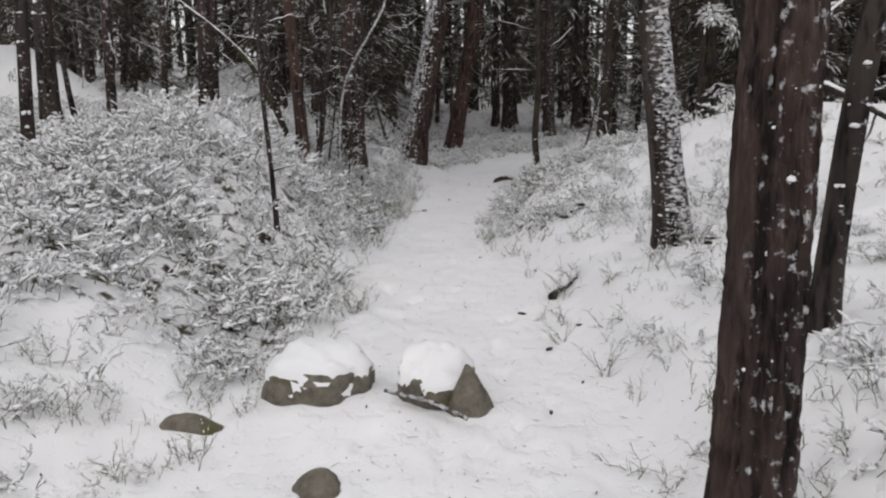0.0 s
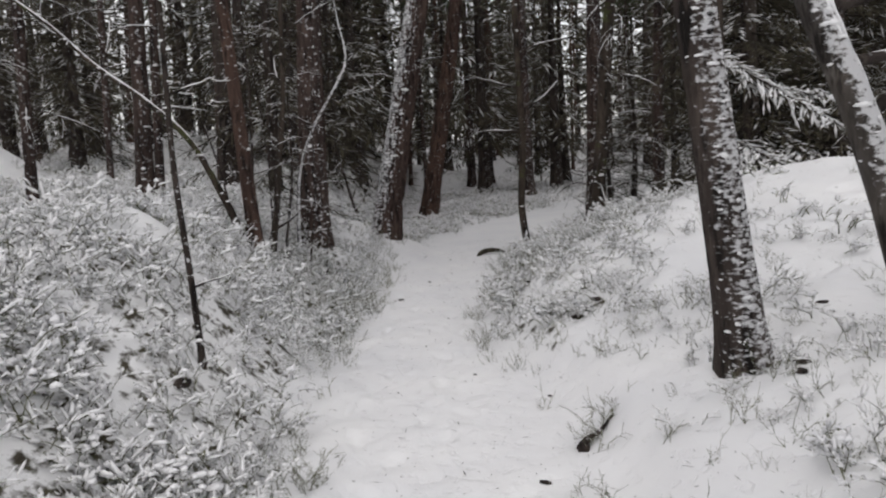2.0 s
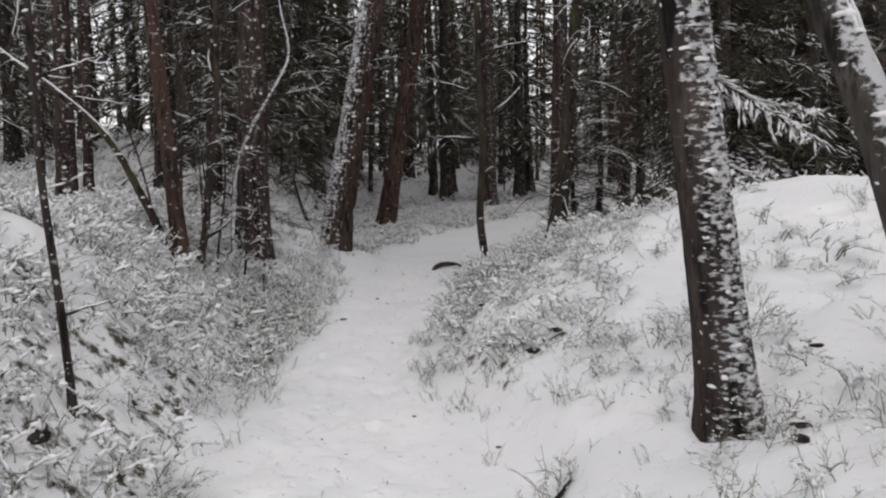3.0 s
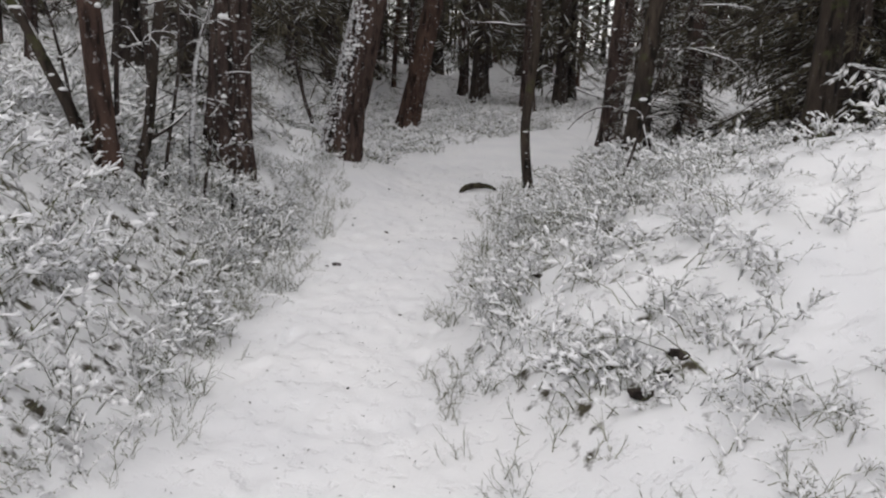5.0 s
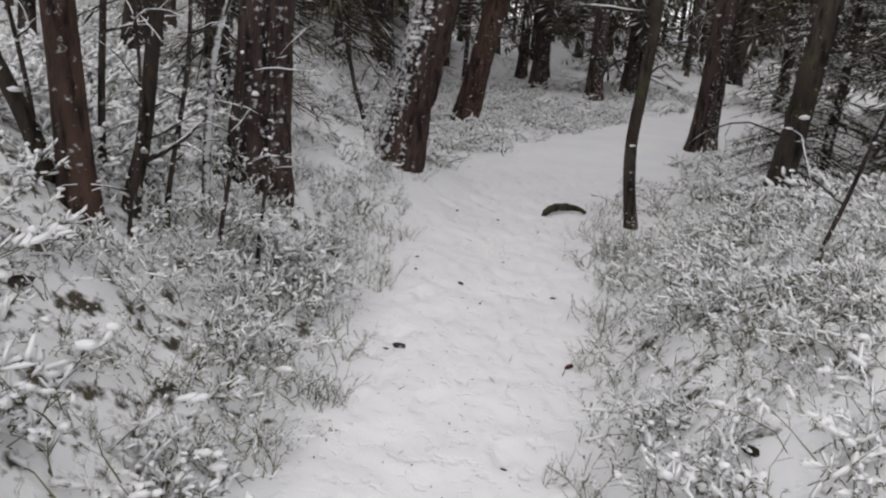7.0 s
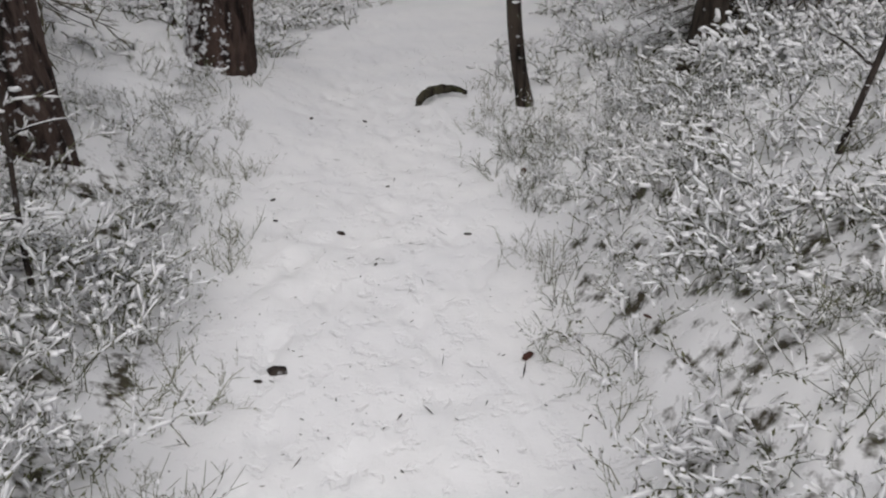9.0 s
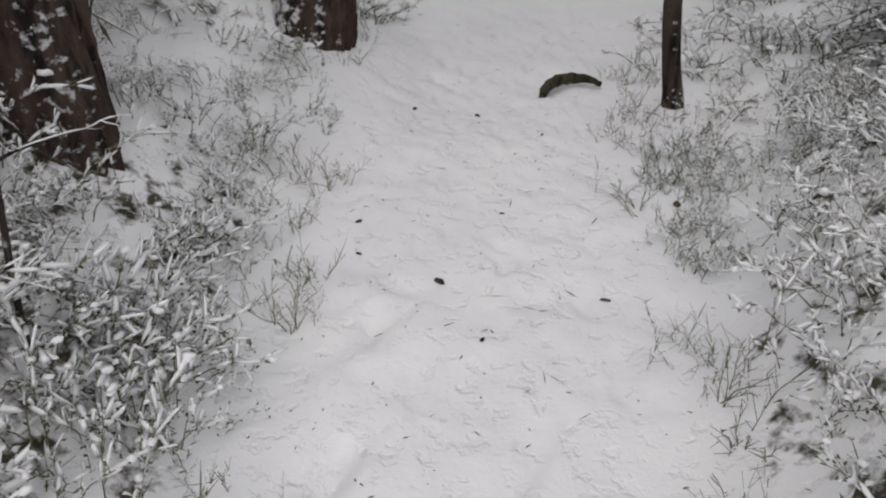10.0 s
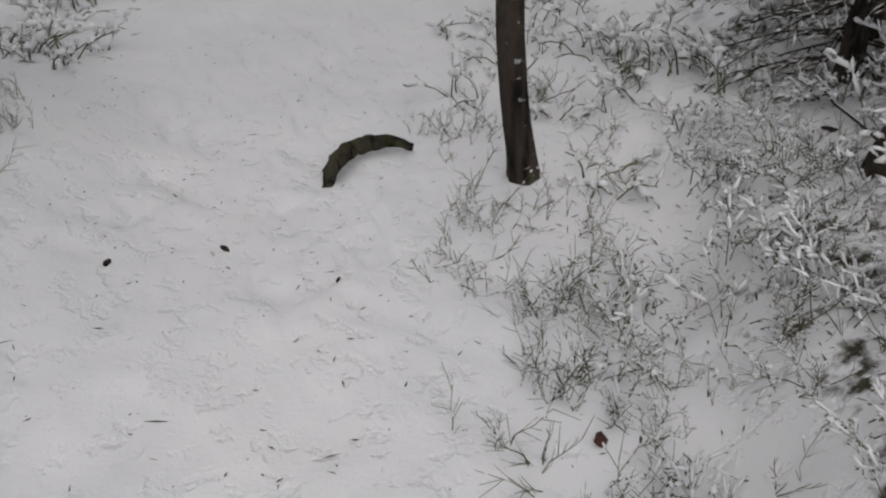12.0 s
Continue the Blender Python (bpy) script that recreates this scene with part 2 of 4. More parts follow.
# ---- ground ----
KY = np.array([-60, 0, 3, 6, 8.5, 11.7, 13.5, 15, 17.4, 21, 24.3, 30, 60])
KC = np.array([0, 0, 0, 0.05, 0.02, 0.30, 0.50, 0.85, 1.87, 3.95, 6.3, 11.0, 30])
KW = np.array([0.9, 0.9, 0.95, 0.85, 0.58, 0.70, 0.85, 0.85, 0.98, 1.08, 1.5, 1.2, 1.0])


def edge_left(y):
    return np.interp(y, KY, KC - KW) + 0.2 * np.exp(-(((np.asarray(y) - 5.4) / 1.7) ** 2))


def edge_right(y):
    return np.interp(y, KY, KC + KW) - 0.12 * np.exp(-(((np.asarray(y) - 8.8) / 1.4) ** 2))


def print_places():
    g = np.random.default_rng(19)
    out = []
    for k in range(46):
        y = 2.5 + k * 0.29 + g.normal(0, 0.06)
        c = np.interp(y, KY, KC) + 0.05
        for lane in (-0.33, 0.28):
            if g.random() < 0.75:
                out.append((c + lane + (0.11 if k % 2 else -0.11) + g.normal(0, 0.05), y + g.normal(0, 0.05), g.normal(-0.12, 0.15), g.uniform(0.35, 1.0)))
    return out


PRINTS = print_places()


def footprints(x, y):
    """Half-filled boot prints trodden along the path."""
    d = np.zeros(np.shape(x))
    for px, py, a, deep in PRINTS:
        near = (np.abs(x - px) < 0.25) & (np.abs(y - py) < 0.3)
        if not near.any():
            continue
        dx, dy = x[near] - px, y[near] - py
        u, v = dx * math.cos(a) + dy * math.sin(a), -dx * math.sin(a) + dy * math.cos(a)
        q = (u / (0.05 + 0.012 * np.sign(v))) ** 2 + (v / 0.14) ** 2
        d[near] += deep * (-0.024 * np.exp(-(q**3)) + 0.003 * np.exp(-((q - 1.7) ** 2) * 3)) * (0.8 + 0.6 * vnoise(x[near] * 30, y[near] * 30, 0, 4))
    return d


def hollows(x, y):
    """Where the snow of the mound has slumped between its pillows, 0 to 1."""
    on = smooth((x - edge_right(y) - 0.3) / 0.6) * smooth((y - 4.5) / 1.5) * (1 - smooth((y - 11) / 1.5)) * (1 - smooth((x - 3.8) / 0.7))
    return np.clip((fbm(x * 1.5, y * 2.6, 0, 91, 3) - 0.10) / 0.06, 0, 1) * on


def height(x, y, fine=True):
    x, y = np.asarray(x, float), np.asarray(y, float)
    el, er = edge_left(y), edge_right(y)
    # bank and shelf on the one side
    eb = np.minimum(el, np.interp(y, [0, 11, 13, 60], [9, 9, -0.35, -0.6]))
    amp = np.interp(y, [-10, 2, 4, 6, 8, 13, 16, 22], [0.15, 0.15, 0.5, 1.0, 1.1, 1.15, 1.3, 1.4])
    left = amp * smooth((eb - x) / np.interp(y, [8, 10, 11.5, 16], [1.7, 2.0, 2.3, 2.1]))
    left = left + 0.48 * np.exp(-(((x + 0.65) / 0.7) ** 2 + ((y - 14.2) / 1.3) ** 2))
    left = left + 0.15 * np.exp(-(((x + 1.1) / 0.4) ** 2 + ((y - 12.1) / 0.5) ** 2))
    left = left + 0.055 * np.clip(-x - 4, 0, 40) * smooth((y - 6) / 10)
    left = left + 0.42 * np.exp(-(((x + 1.85) / 0.8) ** 2 + ((y - 7.2) / 0.8) ** 2))
    left = left + 0.22 * np.exp(-(((x + 1.4) / 0.5) ** 2 + ((y - 6.15) / 0.6) ** 2)) + 0.1 * smooth((y - 16) / 3)
    # bare mound on the other
    amp2 = np.interp(y, [-10, 1, 3, 5.5, 7.5, 9.5, 11.0, 12.6, 14, 18], [0.25, 0.5, 0.76, 0.66, 0.92, 1.26, 1.02, 0.8, 0.5, 0.4])
    br = er + np.interp(y, [11, 13, 16], [0.0, 0.6, 0.5])
    u = np.clip(x - br, 0, 9) / np.interp(y, [5, 9, 12], [0.75, 1.5, 1.1])
    right = amp2 * (1 - np.exp(-u)) * smooth(u * 2.5)
    right = right + 0.10 * smooth((x - 2.2) / 2.5) * smooth((y - 3) / 3) * (1 - smooth((y - 9.5) / 2)) - 0.5 * smooth((x - 6) / 8) * amp2
    right = right + 0.13 * np.exp(-(((x - 3.7) / 1.3) ** 2 + ((y - 9.6) / 1.3) ** 2))
    far = 0.045 * np.clip(y - 24, 0, 60) + 0.9 * np.exp(-(((x + 0.5) / 2.5) ** 2 + ((y - 33) / 2.5) ** 2)) + 0.5 * smooth((np.hypot(x, y - 8) - 20) / 30)
    far = far + 1.1 * smooth(1.35 - np.hypot((x + 9.6) / 1.9, (y - 17.0) / 2.0)) + 0.9 * smooth(1.3 - np.hypot((x + 5.5) / 2.2, (y - 24.0) / 2.5))
    h = left + right + far
    h = h + 0.09 * fbm(x * 0.9, y * 0.9, 0, 3) * smooth((np.maximum(x - br, eb - x) + 0.1) / 0.8)
    h = h + 0.05 * np.exp(-(((x + 0.2) / 0.75) ** 2 + ((y - 3.76) / 0.4) ** 2))
    if fine:
        on = 1 - smooth((np.abs(x - (el + er) / 2) - (er - el) / 2 + 0.15) / 0.3)
        h = h + 0.035 * fbm(x * 5, y * 4, 0, 11, 3) * on + 0.045 * fbm(x * 4, y * 4, 0, 21, 3) * (1 - on)
        h = h + 0.035 * np.clip(fbm(x * 9, y * 7, 0, 31, 2), -0.3, 0.05) * on
        h = h - 0.016 * smooth((fbm(x * 14, y * 2.2, 0, 41, 2) - 0.12) / 0.1) * on
        h = h + 0.012 * fbm(x * 22, y * 18, 0, 71, 2) * on
        h = h + footprints(x, y) - 0.055 * smooth(hollows(x, y))
    return h


def ground_z(x, y):
    return float(height(np.array([x]), np.array([y]))[0])


def veg(x, y):
    """How thickly the low heath grows, 0 to 1."""
    el, er = edge_left(y), edge_right(y)
    wob = 0.25 * fbm(x * 1.7, y * 1.7, 0, 51)
    left = smooth((el - x + wob - 0.02) / 0.25) * (0.3 + 0.7 * smooth((y - 3.5) / 1.3))
    left *= 1 - 0.9 * np.exp(-((((x + 1.85) + 0.9 * (y - 7.25)) / 0.9) ** 2 + ((x + 1.85 - y + 7.25) / 0.5) ** 2) ** 2)
    left *= 1 - 0.75 * smooth((y - 11.8) / 1.0) * smooth((x + 2.2) / 1.0) * (1 - smooth((y - 14.6 + wob) / 0.7))
    left *= 1 - 0.95 * smooth(1.6 - np.hypot((x + 9.4) / 2.1, (y - 17.0) / 2.2))
    r = smooth((x - er + wob - 0.05) / 0.25)
    strip = r * smooth((y - 6.6 - wob) / 0.8) * (1 - smooth((x - er - np.interp(y, [7.5, 9], [0.8, 1.3]) + wob) / 0.7)) * (1 - smooth((y - 10.8) / 1.2))
    mound = r * np.interp(y, [2, 3.8, 4.6, 7], [0.4, 0.35, 0.12, 0.12])
    late = r * smooth((y - 9.8) / 1.0) * np.interp(y, [10, 11.0, 12.0, 13.2, 14.5], [1.0, 0.9, 0.8, 0.75, 0.7]) * (0.3 + 0.7 * smooth((x - er - 0.45) / 0.4))
    right = np.maximum(np.maximum(strip, mound), late)
    v = np.maximum(left, right)
    thin = np.interp(y, [-5, 0, 2, 30], [0.05, 0.1, 1, 1])
    thick = 0.6 * np.exp(-(((x + 1.5) / 0.6) ** 2 + ((y - 9.0) / 0.8) ** 2)) + 0.5 * np.exp(-(((x - 1.35) / 0.35) ** 2 + ((y - 9.5) / 0.5) ** 2))
    thick = thick + 0.45 * np.exp(-(((x - 1.75) / 0.4) ** 2 + ((y - 11.6) / 0.5) ** 2))
    return np.clip(v * thin * (0.9 + 1.3 * fbm(x * 0.9, y * 0.9, 0, 61)) + thick, 0, 1)


def build_ground():
    def axis(core, far):
        s, p, out = core[-1] - core[-2], core[-1], []
        while p < far:
            s *= 1.17
            p += s
            out.append(p)
        s, p, back = core[1] - core[0], core[0], []
        while p > -far:
            s *= 1.17
            p -= s
            back.append(p)
        return np.concatenate((back[::-1], core, out))
    xs = axis(np.concatenate((np.arange(-3.6, -0.9, 0.07), np.arange(-0.9, 1.8, 0.024), np.arange(1.8, 4.5, 0.07))), 600)
    ys = axis(np.concatenate((np.arange(1.6, 14.2, 0.03), np.arange(14.2, 18, 0.08))), 600)
    X, Y = np.meshgrid(xs, ys)
    Z = height(X, Y)
    nx, ny = len(xs), len(ys)
    i, j = np.meshgrid(np.arange(ny - 1), np.arange(nx - 1), indexing="ij")
    q = np.stack([i * nx + j, i * nx + j + 1, (i + 1) * nx + j + 1, (i + 1) * nx + j], -1).reshape(-1, 4)
    me = Soup().add(np.stack([X, Y, Z], -1).reshape(-1, 3), [q]).mesh("ground", [GROUND])
    layer = me.attributes.new("litter", "FLOAT", "POINT")
    dip = hollows(X, Y)
    # darkness painted under the heath and along the sides of the mound's hollows
    bare = np.maximum(veg(X, Y) ** 1.4, 2.6 * dip * (1 - dip))
    layer.data.foreach_set("value", bare.ravel().astype(np.float32))
    tagged(new("ground", me), "snow-covered forest floor with a trodden footpath", "ground", kind="structure")


build_ground()


# ---- trees ----
def bark_trunk(axis, r0, r1, segs, rings, rough, plates, seed, flare=1.35):
    """A trunk with furrowed bark along a bent axis."""
    pts = curve_points(axis, rings)
    s = np.linspace(0, 1, rings)
    hgt = np.linalg.norm(pts - pts[0], axis=1)
    foot = np.interp(0.0, pts[:, 2], hgt) if pts[0, 2] < 0 else 0.0
    rad = r0 + (r1 - r0) * s**0.85
    rad = rad * (1 + (flare - 1) * np.exp(-np.clip(hgt - foot, 0, None) / (1.6 * r0 + 0.03)))
    a = np.linspace(0, 2 * np.pi, segs, endpoint=False)
    A, H = np.meshgrid(a, hgt)
    cx, cy = np.cos(A), np.sin(A)
    k = plates
    fur = fbm(cx * k + 5, cy * k + 7, H * k * 2.2 * 0.22 / max(r0, 0.05) * 0.45 + seed, seed, 3)
    fin = fbm(cx * k * 3, cy * k * 3, H * 22, seed + 5, 2)
    lump = fbm(cx * 0.9, cy * 0.9, H * 1.3, seed + 9, 2)
    roots = 0.32 * (flare - 1) * np.exp(-np.clip(H - foot, 0, None) / (1.1 * r0 + 0.02)) * (np.cos(A * 3 + seed) + 0.8 * np.cos(A * 5 + seed * 2.3))
    disp = 1 + roots + rough * (-np.abs(fur) * 2.2 + 0.35) + rough * 0.35 * fin + 0.12 * lump
    return tube(pts, rad[:, None] * disp, segs), pts, rad


def snow_blobs(soup, pts, rad, count, wind, spread, size, seed, low=0.0, high=1.0):
    """Clots of snow stuck to the bark, most of them on the windward side."""
    g = np.random.default_rng(seed)
    v0, f0 = BALL1
    tan, side, up = frames_along(pts)
    base = math.atan2(wind[1], wind[0])
    for _ in range(count):
        k = int((low + (high - low) * g.random()) * (len(pts) - 1))
        ang = base + g.normal(0, spread)
        out = np.array([math.cos(ang), math.sin(ang), 0.0])
        c = pts[k] + out * rad[k] * 0.98
        s = size * (0.4 + 1.3 * g.random() ** 2)
        sc = np.array([s * g.uniform(0.7, 2.0), s * 0.45, s * g.uniform(0.45, 0.9)])
        t = np.array([-out[1], out[0], 0])
        v = v0 * (1 + 0.7 * (g.random((len(v0), 1)) - 0.5)) * sc
        soup.add(c + v[:, :1] * t + v[:, 1:2] * out + v[:, 2:] * np.array([g.normal(0, 0.3) * t[0], g.normal(0, 0.3) * t[1], 1]), [f0])


def limb(soup, snow, p0, way, length, r, seed, droop=0.25, forks=3, snowy=0.8, depth=0):
    """A bare limb with forks, and the ridge of snow that lies on it."""
    g = np.random.default_rng(seed)
    n = 6
    pts = [np.asarray(p0, float)]
    d = np.asarray(way, float)
    d = d / np.linalg.norm(d)
    for i in range(n):
        d = d + g.normal(0, 0.13, 3) + np.array([0, 0, -droop * 0.2])
        d /= np.linalg.norm(d)
        pts.append(pts[-1] + d * length / n)
    pts = np.array(pts)
    rad = np.linspace(r, r * 0.25, len(pts))
    soup.add(*tube(pts, rad, 5 if r > 0.006 else 4))
    if snow is not None and snowy > 0:
        a = 1 if depth == 0 else 0
        sp = pts[a:] + np.array([0, 0, 1.0]) * rad[a:, None] * 0.65
        sr = rad[a:] * 0.6 + 0.0018 * snowy
        keep = g.random() < snowy
        if keep:
            sr = sr * (0.75 + 0.5 * g.random(len(sr)))
            sr[0] *= 0.4
            sr[-1] *= 0.3
            snow.add(*tube(sp, sr, 5))
    if depth < 2:
        for _ in range(forks):
            k = g.integers(1, n)
            w = d + g.normal(0, 0.75, 3)
            w[2] = w[2] * 0.6
            limb(soup, snow, pts[k], w, length * g.uniform(0.25, 0.5), rad[k] * 0.55, int(g.integers(1e9)), droop, max(forks - 1, 0), snowy, depth + 1)


def spray(g, p0, way, length, out_n, width, droop, fine=1.0):
    """One conifer branch: axis points and side twigs."""
    n = 7
    s = np.linspace(0, 1, n)
    way = np.asarray(way, float)
    way /= np.linalg.norm(way)
    axis = p0 + way * (s * length)[:, None]
    axis[:, 2] -= droop * length * s**1.6
    axis[:, 2] += 0.10 * length * np.clip(s - 0.7, 0, 1) ** 1.2
    t = g.uniform(0.12, 1.0, out_n)
    base = np.stack([np.interp(t, s, axis[:, i]) for i in range(3)], 1)
    side = np.cross(way, [0, 0, 1.0])
    side /= np.linalg.norm(side) + 1e-9
    sgn = np.where(g.random(out_n) < 0.5, -1, 1)
    ln = length * (0.16 + 0.32 * (1 - np.abs(t - 0.45))) * g.uniform(0.5, 1.1, out_n) * fine
    dirs = side * sgn[:, None] * g.uniform(0.5, 1.0, out_n)[:, None] + way * g.uniform(0.3, 0.9, out_n)[:, None]
    dirs /= np.linalg.norm(dirs, axis=1)[:, None]
    end = base + dirs * ln[:, None]
    end[:, 2] -= ln * g.uniform(-0.1, 0.9, out_n) * (0.6 + droop)
    return axis, base, end


def spruce_meshes(seed, tall, spread, first, snowy, whorl=0.33, per=5, twigs=8, tw=0.032, fine=1.0, forked=True, load=0.0):
    g = np.random.default_rng(seed)
    wood, green, snow = Soup(), Soup(), Soup()
    (v, f), pts, rad = bark_trunk([(0, 0, -0.3), (g.normal(0, 0.05), g.normal(0, 0.05), tall * 0.5), (0, 0, tall)], 0.017 * tall + 0.02, 0.01, 12, 24, 0.05, 2.5, seed)
    wood.add(v, f)
    z = first
    while z < tall - 0.15:
        rel = (z - first) / (tall - first)
        ln0 = spread * (1 - rel) ** 0.8 * (0.75 + 0.25 * min(1, rel * 6)) + 0.12
        for k in range(per):
            ang = g.uniform(0, 2 * math.pi)
            ln = ln0 * g.uniform(0.6, 1.1)
            way = (math.cos(ang), math.sin(ang), 0.18 - 0.25 * (1 - rel))
            axis, b, e = spray(g, np.array([0, 0, z + g.uniform(-0.12, 0.12)]), way, ln, int(twigs * (0.5 + 0.5 * ln / spread)), tw, 0.35 * (1 - rel) + 0.05, fine)
            wood.add(*tube(axis[::3], np.linspace(0.012, 0.003, 3) * (0.6 + ln / spread) * min(1.0, tall / 7), 3, False))
            b2 = b + (e - b) * 0.3
            m = b + (e - b) * g.uniform(0.3, 0.7, (len(b), 1))
            fork = m + (e - b) * 0.35 + g.normal(0, 0.35, b.shape) * np.linalg.norm(e - b, axis=1)[:, None] * [0.6, 0.6, 0.4]
            if forked:
                green.add(*spindles(m, fork, tw * 0.8, 0, 0.55))
            green.add(*spindles(b, e, tw * g.uniform(0.7, 1.2, len(b)), 0, 0.55))
            if g.random() < snowy:
                pick = g.random(len(b)) < (0.7 if load else 0.6)
                if pick.any():
                    snow.add(*spindles(b2[pick], e[pick], load or tw * 0.95, tw * 0.45, 0.6))
        z += whorl * g.uniform(0.7, 1.2) * (1 - 0.4 * rel)
    snow.add(*spindles([(0, 0, tall - 0.3)], [(0, 0, tall)], 0.03))
    return wood.mesh("trunk", [DARK]), green.mesh("needles", [NEEDLE]), snow.mesh("snow_load", [SNOW])


def pine_crown(green, snow, wood, top, r, tall, g, n=16, tufts=14):
    for _ in range(n):
        ang, z = g.uniform(0, 6.283), g.uniform(-0.42, 0.02) * tall
        p0 = np.array(top) + np.array([0, 0, z])
        ln = g.uniform(0.9, 2.2) * r
        way = np.array([math.cos(ang), math.sin(ang), g.uniform(0.0, 0.7)])
        s = np.linspace(0, 1, 5)[:, None]
        axis = p0 + way * ln * s + np.array([0, 0, 0.15]) * np.sin(s * 5) * ln * 0.4
        wood.add(*tube(axis, np.linspace(0.03, 0.008, 5), 4))
        t = g.uniform(0.45, 1.05, tufts)[:, None]
        c = p0 + way * ln * t + g.normal(0, 0.16, (tufts, 3)) * ln
        d = g.normal(0, 1, (tufts, 3)) + np.array([0, 0, 0.5])
        d /= np.linalg.norm(d, axis=1)[:, None]
        for q in range(2):
            dd = d + g.normal(0, 0.6, d.shape)
            green.add(*spindles(c, c + dd * g.uniform(0.2, 0.42, (tufts, 1)), 0.06, 0, 0.7))
        k = g.random(tufts) < 0.4
        snow.add(*spindles(c[k] - 0.1, c[k] + d[k] * [0.2, 0.2, 0.05], 0.05, 0.05, 0.5))


def pine(name, x, y, r, lean, label, bark, tall=13.0, rough=0.16, plates=5.0, segs=40, rings=150, blobs=60, wind=(0.3, -1), spread=1.0, size=0.022,
         bend=(0, 0), dead=7, crown=True, seed=1, snow_label="clots of wind-blown snow", low_branch=1.8, category="pine tree", taper=0.55, crown_size=1.0, single=True, flare=1.35):
    """A tree of the stand: furrowed trunk, dead lower limbs, snow on both, and the crown above."""
    z0 = ground_z(x, y)
    root = tagged(new(name, None), label, category, "trees of the stand")
    root.location = (x, y, z0)
    g = np.random.default_rng(seed)
    axis = [(-lean[0] * 0.6, 0, -0.6), (0, 0, 0), (lean[0] * 1.5 + bend[0], lean[1] * 1.5 + bend[1], 1.5), (lean[0] * 4 + bend[0] * 0.4, lean[1] * 4 + bend[1] * 0.4, 4.0), (lean[0] * 7, lean[1] * 7, 8.0), (lean[0] * 8, lean[1] * 8, tall)]
    (v, f), pts, rad = bark_trunk(axis, r, r * (1 - taper) * 0.6 + 0.01, segs, rings, rough, plates, seed, flare)
    part("trunk", Soup().add(v, f).mesh("trunk", [bark]), root)
    if blobs:
        s = Soup()
        snow_blobs(s, pts, rad, blobs, wind, spread, size, seed + 3, 0.02, min(1.0, 4.5 / tall))
        tagged(part("bark_snow", s.mesh("bark_snow", [SNOW]), root, snow_label), kind="stuff")
    wood, snow, green = Soup(), Soup(), Soup()
    for k in range(dead):
        if single:
            wood, snow = Soup(), Soup()
        z = g.uniform(low_branch, 6.0)
        i = int(np.clip(z / tall, 0, 1) * (len(pts) - 1))
        ang = g.uniform(0, 6.283)
        limb(wood, snow, pts[i], (math.cos(ang), math.sin(ang), g.uniform(-0.25, 0.25)), g.uniform(0.5, 1.3), 0.011, int(g.integers(1e9)), 0.5, 2 if single else 1, 0.75)
        if single:
            twig = part("branch", wood.mesh("branch", [DARK]), root, "dead bare branch")
            if snow.count:
                tagged(part("branch_snow", snow.mesh("branch_snow", [SNOW]), twig), kind="stuff")
    if single:
        wood, snow = Soup(), Soup()
    if crown:
        pine_crown(green, snow, wood, pts[-1], 1.0 * crown_size, tall, g)
        tagged(part("crown", green.mesh("crown", [PINE_NEEDLE]), root, "dark green needle crown"), kind="stuff")
    if wood.count:
        tagged(part("branchwork", wood.mesh("branchwork", [DARK]), root), kind="stuff")
    if snow.count:
        tagged(part("branch_snow", snow.mesh("branch_snow", [SNOW]), root), kind="stuff")
    return root


def crooked(name, x, y, points, r0, r1, label, bark, limbs=(), segs=16, rings=60, blobs=20, wind=(0, -1), size=0.015, seed=1, category="young tree", ridge=0.0, rough=0.08, forks=2, dz=0.0, snowy=0.85):
    """A slender bent tree through points given from its foot, with limbs (share of its length, way, length)."""
    z0 = ground_z(x, y) + dz
    root = tagged(new(name, None), label, category, "trees of the stand")
    root.location = (x, y, z0)
    (v, f), pts, rad = bark_trunk([(0, 0, -0.2), (0, 0, 0), *points], r0, r1, segs, rings, rough, 3.0, seed, 1.25)
    part("trunk", Soup().add(v, f).mesh("trunk", [bark]), root)
    snow, wood = Soup(), Soup()
    if ridge:
        k = len(pts) // 8
        g = np.random.default_rng(seed + 8)
        sp = pts[k:] + np.array([0, 0, 1]) * rad[k:, None] * 0.55
        rr = rad[k:] * 0.7 + ridge * (0.5 + g.random(len(rad) - k))
        snow.add(*tube(sp, rr, 7))
    if blobs:
        snow_blobs(snow, pts, rad, blobs, wind, 0.9, size, seed + 3, 0.1, 0.9)
    for i, (at, way, ln) in enumerate(limbs):
        k = int(at * (len(pts) - 1))
        wood, load = Soup(), Soup()
        limb(wood, load, pts[k], way, ln, max(rad[k] * 0.45, 0.006), seed * 100 + i, 0.15, forks, snowy)
        twig = part("branch", wood.mesh("branch", [DARK]), root)
        if load.count:
            tagged(part("branch_snow", load.mesh("branch_snow", [SNOW]), twig), kind="stuff")
    if snow.count:
        tagged(part("bark_snow", snow.mesh("bark_snow", [SNOW]), root, "ridge of snow on the wood"), kind="stuff")
    return root


